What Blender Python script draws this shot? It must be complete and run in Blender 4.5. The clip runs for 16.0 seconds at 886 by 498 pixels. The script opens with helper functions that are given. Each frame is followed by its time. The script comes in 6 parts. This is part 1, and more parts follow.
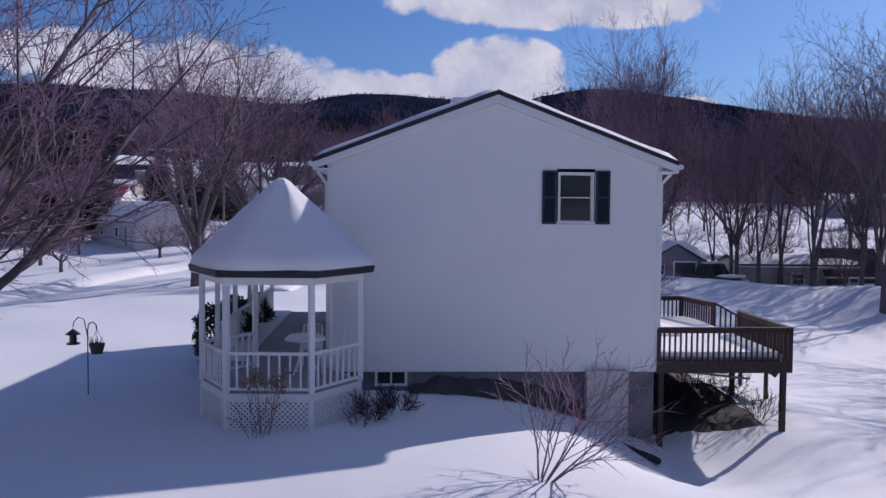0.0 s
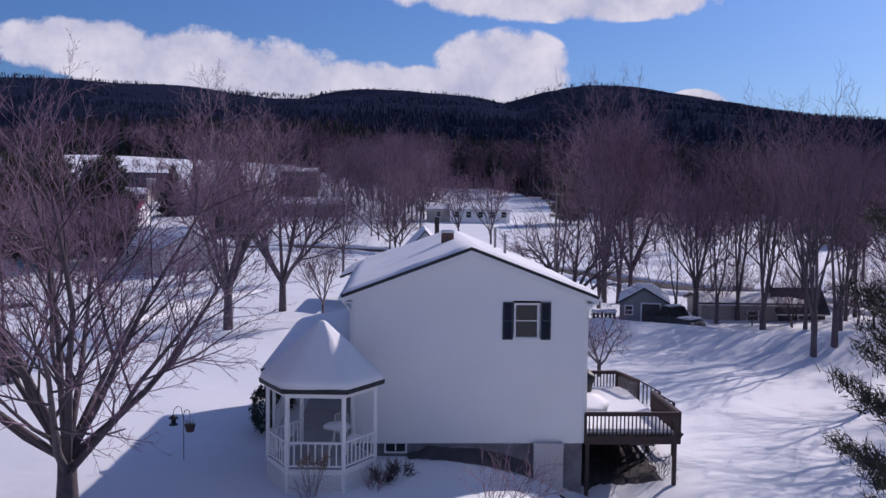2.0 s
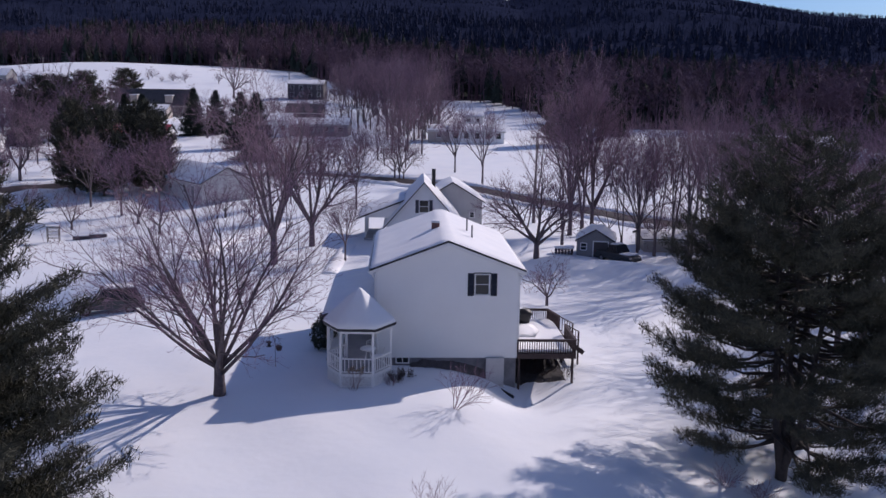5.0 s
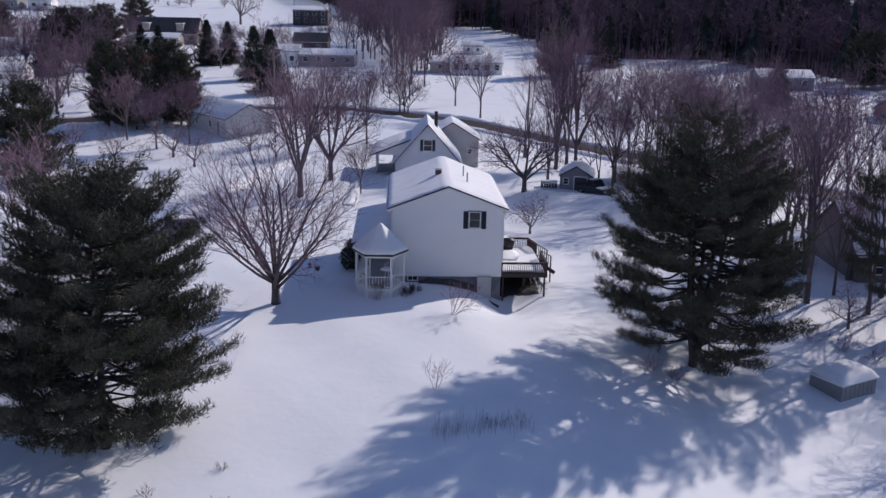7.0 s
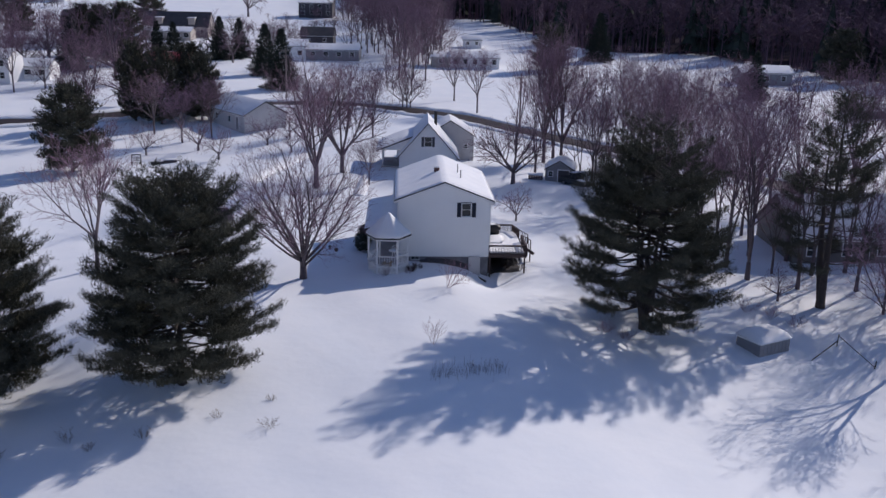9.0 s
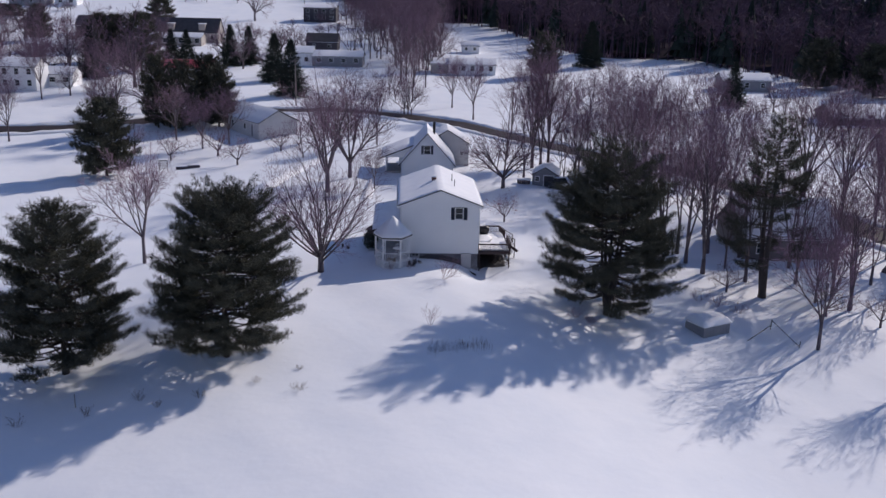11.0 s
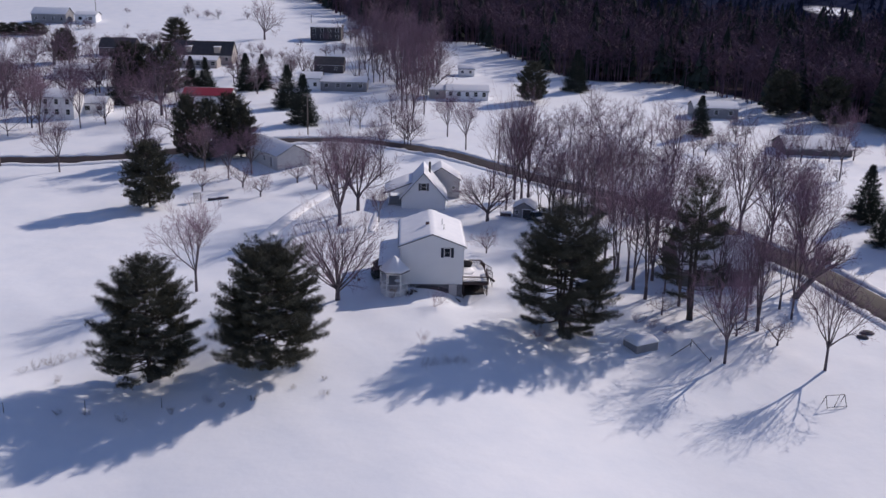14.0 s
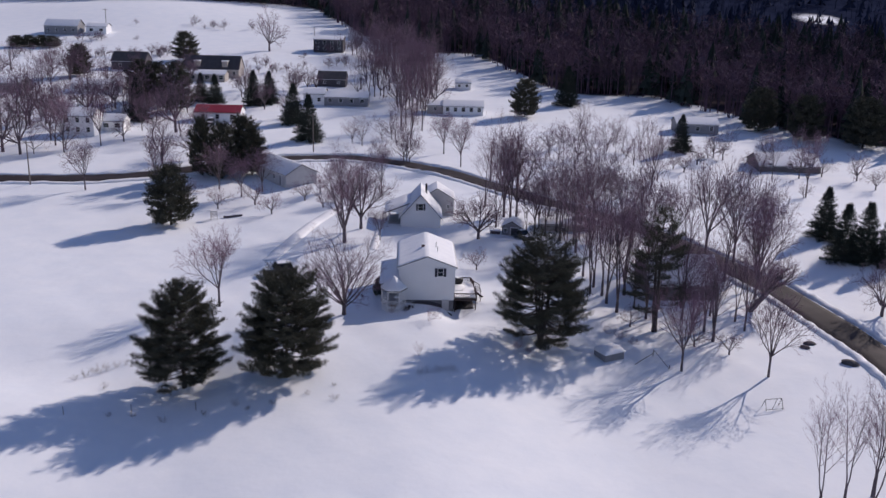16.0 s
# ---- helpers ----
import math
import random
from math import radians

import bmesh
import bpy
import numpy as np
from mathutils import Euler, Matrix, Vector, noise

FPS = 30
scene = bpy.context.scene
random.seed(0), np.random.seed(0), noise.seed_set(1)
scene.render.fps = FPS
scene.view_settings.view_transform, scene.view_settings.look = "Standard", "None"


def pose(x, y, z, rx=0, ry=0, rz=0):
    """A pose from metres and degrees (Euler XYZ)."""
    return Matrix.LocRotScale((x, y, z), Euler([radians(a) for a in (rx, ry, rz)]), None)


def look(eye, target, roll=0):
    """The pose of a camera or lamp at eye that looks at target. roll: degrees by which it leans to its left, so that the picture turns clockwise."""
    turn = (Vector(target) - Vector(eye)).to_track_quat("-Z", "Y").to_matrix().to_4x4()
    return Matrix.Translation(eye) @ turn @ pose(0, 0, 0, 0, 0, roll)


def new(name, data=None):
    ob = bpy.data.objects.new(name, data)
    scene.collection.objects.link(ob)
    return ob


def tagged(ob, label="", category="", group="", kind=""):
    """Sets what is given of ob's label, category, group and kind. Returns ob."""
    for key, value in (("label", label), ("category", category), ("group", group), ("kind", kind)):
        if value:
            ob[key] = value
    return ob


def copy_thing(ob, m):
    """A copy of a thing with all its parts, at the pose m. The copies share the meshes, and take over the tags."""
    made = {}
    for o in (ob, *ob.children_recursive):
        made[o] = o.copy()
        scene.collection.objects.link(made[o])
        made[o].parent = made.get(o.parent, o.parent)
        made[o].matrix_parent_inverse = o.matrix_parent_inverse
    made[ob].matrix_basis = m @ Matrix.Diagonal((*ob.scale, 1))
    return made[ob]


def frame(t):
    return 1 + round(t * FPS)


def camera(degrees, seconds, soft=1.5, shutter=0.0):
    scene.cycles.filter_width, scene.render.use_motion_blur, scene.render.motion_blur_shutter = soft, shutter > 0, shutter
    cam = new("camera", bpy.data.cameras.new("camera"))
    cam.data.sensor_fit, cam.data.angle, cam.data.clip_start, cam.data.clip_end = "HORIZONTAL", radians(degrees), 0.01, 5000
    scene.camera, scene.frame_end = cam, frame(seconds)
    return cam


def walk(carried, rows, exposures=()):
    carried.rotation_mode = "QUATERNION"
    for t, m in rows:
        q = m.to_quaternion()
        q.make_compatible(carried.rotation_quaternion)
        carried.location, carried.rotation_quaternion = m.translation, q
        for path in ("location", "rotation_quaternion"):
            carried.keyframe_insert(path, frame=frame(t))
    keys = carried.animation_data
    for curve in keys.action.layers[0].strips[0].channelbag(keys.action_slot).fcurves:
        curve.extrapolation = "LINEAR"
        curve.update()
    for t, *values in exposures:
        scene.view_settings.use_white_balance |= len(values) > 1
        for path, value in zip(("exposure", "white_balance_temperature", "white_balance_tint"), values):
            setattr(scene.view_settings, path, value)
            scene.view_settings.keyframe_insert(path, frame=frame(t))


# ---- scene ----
cam = camera(50.2, 16.0)
METRES, EYE, TILT, LEAN, TURN = 110.0, 3.9, -3.0, -0.5, 0.0
ROWS = [
    (0.0, 0.0, 0.0, 0.0, -0.0, 0.0, 0.0),
    (0.5, 0.0002, -0.0167, 0.009, -0.02, -0.22, -0.21),
    (1.0, 0.0011, -0.0362, 0.0173, 0.04, -0.27, -0.23),
    (1.5, 0.0022, -0.0576, 0.0255, 0.09, -0.32, -0.23),
    (2.0, 0.0034, -0.081, 0.0338, 0.1, -0.45, -0.23),
    (2.5, 0.0048, -0.1062, 0.0416, 0.15, -0.95, -0.25),
    (3.0, 0.006, -0.1333, 0.0495, 0.19, -2.03, -0.28),
    (5.5, 0.0107, -0.2846, 0.0881, 0.3, -7.93, -0.48),
    (6.0, 0.0105, -0.3167, 0.0956, 0.31, -9.16, -0.52),
    (6.5, 0.0102, -0.3487, 0.1034, 0.33, -10.38, -0.57),
    (7.0, 0.0104, -0.3804, 0.1109, 0.36, -11.64, -0.62),
    (7.5, 0.0108, -0.4108, 0.1181, 0.37, -12.36, -0.66),
    (8.0, 0.0116, -0.4409, 0.1239, 0.4, -12.43, -0.67),
    (8.5, 0.0127, -0.4704, 0.1297, 0.43, -12.51, -0.7),
    (9.0, 0.0139, -0.4997, 0.1354, 0.45, -12.55, -0.7),
    (11.5, 0.0202, -0.6495, 0.1758, 0.53, -12.87, -0.78),
    (12.0, 0.0224, -0.6821, 0.1903, 0.55, -12.92, -0.83),
    (12.5, 0.0244, -0.715, 0.2049, 0.56, -12.98, -0.86),
    (13.0, 0.0261, -0.7481, 0.2196, 0.58, -13.01, -0.88),
    (13.5, 0.0277, -0.7814, 0.2348, 0.58, -13.06, -0.9),
    (14.0, 0.0293, -0.815, 0.2503, 0.59, -13.11, -0.9),
    (14.5, 0.031, -0.8486, 0.2657, 0.6, -13.14, -0.91),
    (15.0, 0.0329, -0.8814, 0.281, 0.61, -13.21, -0.9),
    (15.5, 0.0355, -0.9135, 0.296, 0.61, -13.26, -0.89),
    (16.0, 0.038, -0.9447, 0.3112, 0.61, -13.33, -0.9),
]
walk(cam, [(t, pose(-1.2, -21.7, EYE, TILT, LEAN, TURN) @ pose(METRES * x, METRES * y, METRES * z, 90 + pitch, roll, yaw)) for t, x, y, z, yaw, pitch, roll in ROWS],
     [(0, -0.29, 5850, 24), (3, -0.15, 6030, 27), (5.5, -0.18, 6100, 22), (9, -0.25, 6020, 17), (12.5, -0.23, 6230, 19), (16, -0.23, 6280, 20)])

# ---------------------------------------------------------------- sky and sun
SUN_EL = radians(29.5)
SUN_WAY = Vector((0.712 * math.cos(SUN_EL), 0.702 * math.cos(SUN_EL), math.sin(SUN_EL)))
sun = new("sun", bpy.data.lights.new("sun", "SUN"))
sun.data.energy, sun.data.angle, sun.data.color = 4.15, radians(0.6), (1.0, 0.895, 0.755)
sun.matrix_world = look(Vector((0, 0, 60)) + SUN_WAY * 50, (0, 0, 60))

world = bpy.data.worlds.new("winter_sky")
scene.world = world
world.use_nodes = True


class Nodes:
    """Short hand for a node tree."""

    def __init__(self, tree):
        self.tree = tree
        tree.nodes.clear()

    def add(self, kind, **values):
        n = self.tree.nodes.new(kind)
        for key, value in values.items():
            if key == "op":
                n.operation = value
            elif key == "blend":
                n.blend_type = value
            elif key == "clamp":
                n.use_clamp = value
        return n

    def put(self, socket, value):
        if isinstance(value, bpy.types.NodeSocket):
            self.tree.links.new(value, socket)
        else:
            socket.default_value = value

    def math(self, op, a, b=0.0, clamp=False):
        n = self.add("ShaderNodeMath", op=op, clamp=clamp)
        self.put(n.inputs[0], a)
        self.put(n.inputs[1], b)
        return n.outputs[0]

    def mix(self, fac, a, b, blend="MIX"):
        n = self.tree.nodes.new("ShaderNodeMix")
        n.data_type, n.blend_type = "RGBA", blend
        self.put(n.inputs[0], fac)
        self.put(n.inputs[6], a)
        self.put(n.inputs[7], b)
        return n.outputs[2]

    def noise(self, vector, scale, detail=4.0, rough=0.55):
        n = self.tree.nodes.new("ShaderNodeTexNoise")
        if vector is not None:
            self.put(n.inputs["Vector"], vector)
        n.inputs["Scale"].default_value = scale
        n.inputs["Detail"].default_value = detail
        n.inputs["Roughness"].default_value = rough
        return n.outputs["Fac"]

    def ramp(self, fac, a, b):
        n = self.tree.nodes.new("ShaderNodeMapRange")
        self.put(n.inputs[0], fac)
        n.inputs[1].default_value, n.inputs[2].default_value = a, b
        return n.outputs[0]


def build_sky():
    k = Nodes(world.node_tree)
    sky = k.tree.nodes.new("ShaderNodeTexSky")
    sky.sky_type, sky.sun_disc = "NISHITA", False
    sky.sun_elevation, sky.sun_rotation = SUN_EL, math.atan2(0.712, 0.702)
    sky.air_density, sky.dust_density, sky.ozone_density = 1.0, 0.8, 3.0
    way = k.tree.nodes.new("ShaderNodeTexCoord").outputs["Generated"]
    sep = k.tree.nodes.new("ShaderNodeSeparateXYZ")
    k.put(sep.inputs[0], way)
    ahead = k.math("MAXIMUM", sep.outputs[1], 0.05)
    u, v = k.math("DIVIDE", sep.outputs[0], ahead), k.math("DIVIDE", sep.outputs[2], ahead)
    puff = k.noise(way, 16.0, 8.0, 0.6)
    total = None
    # banks of cumulus over the hills: middle, half width and half height
    for cu, cv, w, h in ((0.060, 0.128, 0.082, 0.048), (-0.02, 0.108, 0.17, 0.026), (-0.13, 0.106, 0.16, 0.034), (-0.22, 0.118, 0.13, 0.046), (-0.28, 0.124, 0.12, 0.052), (-0.385, 0.150, 0.11, 0.034),
                         (0.118, 0.206, 0.19, 0.030), (0.265, 0.098, 0.035, 0.014), (-0.55, 0.27, 0.2, 0.04), (0.6, 0.3, 0.25, 0.05)):
        a = k.math("DIVIDE", k.math("SUBTRACT", u, cu), w)
        b = k.math("DIVIDE", k.math("SUBTRACT", v, cv), h)
        r = k.math("ADD", k.math("MULTIPLY", a, a), k.math("MULTIPLY", b, b))
        lobe = k.math("SUBTRACT", 1.0, r, clamp=True)
        total = lobe if total is None else k.math("MAXIMUM", total, lobe)
    # Unseen clouds outside the forward view, added to brighten the shaded walls.
    wide = k.ramp(k.noise(way, 2.6, 6.0), 0.50, 0.66)
    front = k.ramp(sep.outputs[1], 0.3, 0.5)
    wide = k.math("MULTIPLY", wide, k.math("SUBTRACT", 1.0, front))
    edge = k.math("ADD", k.math("MULTIPLY", total, 1.1), k.math("SUBTRACT", k.math("MULTIPLY", puff, 2.6), 1.38))
    mask = k.math("MULTIPLY", k.ramp(edge, 0.04, 0.36), k.ramp(total, 0.0, 0.12))
    mask = k.math("MAXIMUM", k.math("MULTIPLY", mask, front), k.math("MULTIPLY", wide, 0.85))
    white = k.mix(k.ramp(puff, 0.35, 0.65), (0.46, 0.50, 0.60, 1), (0.80, 0.79, 0.78, 1))
    dim = k.tree.nodes.new("ShaderNodeVectorMath")
    dim.operation = "MULTIPLY"
    k.put(dim.inputs[0], sky.outputs[0])
    dim.inputs[1].default_value = (0.040, 0.060, 0.087)
    back = k.tree.nodes.new("ShaderNodeBackground")
    k.put(back.inputs[0], k.mix(mask, dim.outputs[0], white))
    out = k.tree.nodes.new("ShaderNodeOutputWorld")
    k.put(out.inputs[0], back.outputs[0])


build_sky()


# ---------------------------------------------------------------- materials
def surface(name, colour, rough=0.7, other=None, scale=3.0, fine=40.0, bump=0.2, metal=0.0, vary=0.0, island=False, spread=(0.35, 0.65), depth=0.02, gloss=0.5):
    """A procedural surface: two colours mixed by noise at two scales, fine relief, and variation from piece to piece."""
    m = bpy.data.materials.new(name)
    m.use_nodes = True
    k = Nodes(m.node_tree)
    where = k.tree.nodes.new("ShaderNodeTexCoord").outputs["Object"]
    big, small = k.noise(where, scale, 5.0), k.noise(where, fine, 4.0)
    other = other or tuple(c * 0.75 for c in colour)
    blend = k.math("ADD", k.math("MULTIPLY", big, 0.65), k.math("MULTIPLY", small, 0.35))
    shade = k.mix(k.ramp(blend, *spread), (*other, 1), (*colour, 1))
    if vary:
        if island:
            rnd = k.tree.nodes.new("ShaderNodeNewGeometry").outputs["Random Per Island"]
        else:
            rnd = k.tree.nodes.new("ShaderNodeObjectInfo").outputs["Random"]
        hsv = k.tree.nodes.new("ShaderNodeHueSaturation")
        k.put(hsv.inputs["Value"], k.math("ADD", k.math("MULTIPLY", rnd, 2 * vary), 1 - vary))
        k.put(hsv.inputs["Color"], shade)
        shade = hsv.outputs[0]
    b = k.tree.nodes.new("ShaderNodeBsdfPrincipled")
    k.put(b.inputs["Base Color"], shade)
    b.inputs["Metallic"].default_value = metal
    b.inputs["Specular IOR Level"].default_value = gloss
    k.put(b.inputs["Roughness"], k.math("ADD", k.math("MULTIPLY", small, 0.2), rough - 0.1, clamp=True))
    if bump:
        bp = k.tree.nodes.new("ShaderNodeBump")
        bp.inputs["Strength"].default_value, bp.inputs["Distance"].default_value = bump, depth
        k.put(bp.inputs["Height"], blend)
        k.put(b.inputs["Normal"], bp.outputs[0])
    out = k.tree.nodes.new("ShaderNodeOutputMaterial")
    k.put(out.inputs[0], b.outputs[0])
    return m


def glass_surface():
    m = bpy.data.materials.new("window_glass")
    m.use_nodes = True
    b = m.node_tree.nodes["Principled BSDF"]
    b.inputs["Base Color"].default_value = (0.02, 0.025, 0.03, 1)
    b.inputs["Roughness"].default_value = 0.06
    b.inputs["Specular IOR Level"].default_value = 0.4
    return m


def ground_surface():
    """Snow in the open, litter and snow painted dark for tree shade in the woods, packed grey slush on the road."""
    m = bpy.data.materials.new("snow_ground")
    m.use_nodes = True
    k = Nodes(m.node_tree)
    where = k.tree.nodes.new("ShaderNodeTexCoord").outputs["Object"]
    drift, grain, crust = k.noise(where, 0.22, 4.0), k.noise(where, 14.0, 4.0), k.noise(where, 1.6, 5.0)
    snow = k.mix(k.ramp(drift, 0.3, 0.7), (0.79, 0.83, 0.885, 1), (0.86, 0.885, 0.92, 1))
    snow = k.mix(k.math("MULTIPLY", k.ramp(k.noise(where, 0.5, 7.0, 0.7), 0.66, 0.80), 0.3), snow, (0.50, 0.47, 0.44, 1))
    at = k.tree.nodes.new("ShaderNodeAttribute")
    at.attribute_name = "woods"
    # Woods floor coloured near-black for the darkness beneath dense trees.
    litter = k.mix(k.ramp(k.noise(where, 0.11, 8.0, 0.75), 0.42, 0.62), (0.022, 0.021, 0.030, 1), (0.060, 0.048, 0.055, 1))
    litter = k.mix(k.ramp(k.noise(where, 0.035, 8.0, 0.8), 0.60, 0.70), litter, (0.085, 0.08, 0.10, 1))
    # Far hills: bluish haze and shade are mixed into the ground colour.
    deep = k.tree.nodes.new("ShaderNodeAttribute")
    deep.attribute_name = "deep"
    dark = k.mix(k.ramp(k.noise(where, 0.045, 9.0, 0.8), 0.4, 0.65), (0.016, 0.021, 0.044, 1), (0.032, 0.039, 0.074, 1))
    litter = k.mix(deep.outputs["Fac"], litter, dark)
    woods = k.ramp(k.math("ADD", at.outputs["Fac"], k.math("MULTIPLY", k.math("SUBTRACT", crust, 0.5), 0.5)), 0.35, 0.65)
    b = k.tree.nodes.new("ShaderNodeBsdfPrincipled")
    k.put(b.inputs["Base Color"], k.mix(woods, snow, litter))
    b.inputs["Roughness"].default_value = 0.75
    k.put(b.inputs["Specular IOR Level"], k.math("MULTIPLY", k.math("SUBTRACT", 1.0, woods), 0.25))
    relief = k.math("ADD", k.math("MULTIPLY", drift, 1.6), k.math("ADD", k.math("MULTIPLY", crust, 0.14), k.math("MULTIPLY", grain, 0.05)))
    bp = k.tree.nodes.new("ShaderNodeBump")
    bp.inputs["Strength"].default_value, bp.inputs["Distance"].default_value = 0.5, 0.12
    k.put(bp.inputs["Height"], relief)
    k.put(b.inputs["Normal"], bp.outputs[0])
    out = k.tree.nodes.new("ShaderNodeOutputMaterial")
    k.put(out.inputs[0], b.outputs[0])
    return m


GROUND = ground_surface()
SNOW = surface("roof_snow", (0.87, 0.88, 0.90), 0.75, (0.80, 0.82, 0.86), 0.8, 18, 0.35, depth=0.05, gloss=0.25)
SIDING = surface("white_siding", (0.87, 0.87, 0.865), 0.5, (0.83, 0.83, 0.825), 0.6, 30, 0.05, depth=0.004)
TRIM = surface("white_trim", (0.84, 0.84, 0.84), 0.45, (0.76, 0.76, 0.75), 1.5, 40, 0.05, depth=0.003)
FASCIA = surface("black_roof_edge", (0.022, 0.024, 0.03), 0.6, (0.012, 0.012, 0.016), 3, 50, 0.3)
SHUTTER = surface("navy_shutter", (0.018, 0.024, 0.045), 0.5, (0.012, 0.016, 0.032), 4, 60, 0.1, depth=0.004)
CONCRETE = surface("grey_foundation", (0.24, 0.24, 0.26), 0.85, (0.09, 0.09, 0.105), 1.2, 25, 0.4)
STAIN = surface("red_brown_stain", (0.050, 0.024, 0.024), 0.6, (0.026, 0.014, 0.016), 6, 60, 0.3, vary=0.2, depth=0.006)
GLASS = glass_surface()
BARK = surface("grey_bark", (0.145, 0.116, 0.130), 0.9, (0.076, 0.060, 0.068), 5, 40, 0.7, vary=0.15)
TWIG = surface("mauve_twigs", (0.285, 0.174, 0.232), 0.85, (0.155, 0.095, 0.132), 1.2, 20, 0.0, vary=0.2)
PINE_BARK = surface("pine_bark", (0.07, 0.055, 0.05), 0.9, (0.035, 0.028, 0.026), 5, 40, 0.7)
NEEDLES = surface("pine_needles", (0.100, 0.096, 0.066), 0.8, (0.038, 0.041, 0.035), 0.7, 9, 0.0, vary=0.3, island=True, gloss=0.15)
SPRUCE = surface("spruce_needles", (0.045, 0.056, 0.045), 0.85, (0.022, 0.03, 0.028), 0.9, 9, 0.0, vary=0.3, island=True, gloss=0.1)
WOODS = surface("wood_twigs", (0.172, 0.110, 0.148), 0.9, (0.088, 0.058, 0.080), 0.05, 1.0, 0.0, vary=0.12, island=True, gloss=0.1)
# Distant haze and shade are painted into this bluish base colour.
HAZED_WOODS = surface("far_woods", (0.042, 0.048, 0.084), 0.95, (0.022, 0.027, 0.052), 0.02, 0.3, 0.0, vary=0.2, island=True, gloss=0.02)
BRICK = surface("brick", (0.20, 0.10, 0.08), 0.85, (0.11, 0.06, 0.055), 6, 50, 0.4)
ROAD = surface("wet_asphalt", (0.058, 0.046, 0.047), 0.7, (0.026, 0.021, 0.023), 0.30, 12, 0.3, gloss=0.15)
BLACK = surface("black_cover", (0.012, 0.012, 0.015), 0.55, None, 5, 50, 0.3)
GREYWALL = surface("grey_siding", (0.27, 0.27, 0.28), 0.7, (0.21, 0.21, 0.23), 0.8, 20, 0.1)
TANWALL = surface("tan_siding", (0.42, 0.38, 0.34), 0.7, (0.34, 0.31, 0.29), 0.8, 20, 0.1)
PALEWALL = surface("pale_grey_siding", (0.55, 0.54, 0.54), 0.7, (0.46, 0.45, 0.46), 0.8, 20, 0.1)
# Grey siding darkened in colour for the tree shade on the grey house.
DIMWALL = surface("shaded_grey_siding", (0.17, 0.16, 0.155), 0.75, (0.12, 0.115, 0.115), 0.8, 20, 0.1)
DECKGREY = surface("worn_grey_boards", (0.42, 0.42, 0.43), 0.8, (0.30, 0.30, 0.32), 1.5, 25, 0.2)
DARKWALL = surface("dark_siding", (0.09, 0.085, 0.095), 0.75, (0.055, 0.05, 0.06), 0.8, 20, 0.1)
SHINGLE = surface("grey_shingles", (0.085, 0.08, 0.085), 0.85, (0.05, 0.048, 0.055), 0.8, 10, 0.4)
REDROOF = surface("red_metal_roof", (0.36, 0.035, 0.05), 0.45, (0.28, 0.028, 0.04), 1.0, 20, 0.1)
METAL = surface("steel", (0.32, 0.32, 0.34), 0.35, (0.2, 0.2, 0.22), 5, 50, 0.05, metal=0.9)
IRON = surface("black_iron", (0.02, 0.02, 0.022), 0.5, None, 5, 50, 0.1)
RUBBER = surface("tyre_rubber", (0.015, 0.015, 0.016), 0.8, None, 5, 50, 0.1)
PAINT_BLUE = surface("slate_blue_paint", (0.025, 0.034, 0.042), 0.3, (0.02, 0.027, 0.034), 1, 30, 0.0)
PAINT_GREY = surface("charcoal_paint", (0.05, 0.055, 0.065), 0.3, (0.04, 0.045, 0.052), 1, 30, 0.0)
LAMP = surface("lamp_lens", (0.6, 0.55, 0.5), 0.2, None, 4, 30, 0.0)
DRIED = surface("dried_blossom", (0.32, 0.22, 0.14), 0.9, (0.2, 0.13, 0.08), 8, 50, 0.0, vary=0.2, island=True)
WEED = surface("dry_weeds", (0.17, 0.13, 0.11), 0.9, (0.1, 0.075, 0.065), 2, 20, 0.0)
BUSH = surface("evergreen_bush", (0.028, 0.042, 0.026), 0.65, (0.014, 0.02, 0.014), 2, 12, 0.0, vary=0.3, island=True)
WOOD = surface("weathered_wood", (0.24, 0.21, 0.19), 0.8, (0.14, 0.12, 0.11), 4, 50, 0.3)
TERRA = surface("brown_pot", (0.10, 0.055, 0.045), 0.7, None, 6, 50, 0.1)
STONE = surface("dark_stone", (0.10, 0.095, 0.10), 0.9, (0.05, 0.045, 0.05), 3, 20, 0.6)


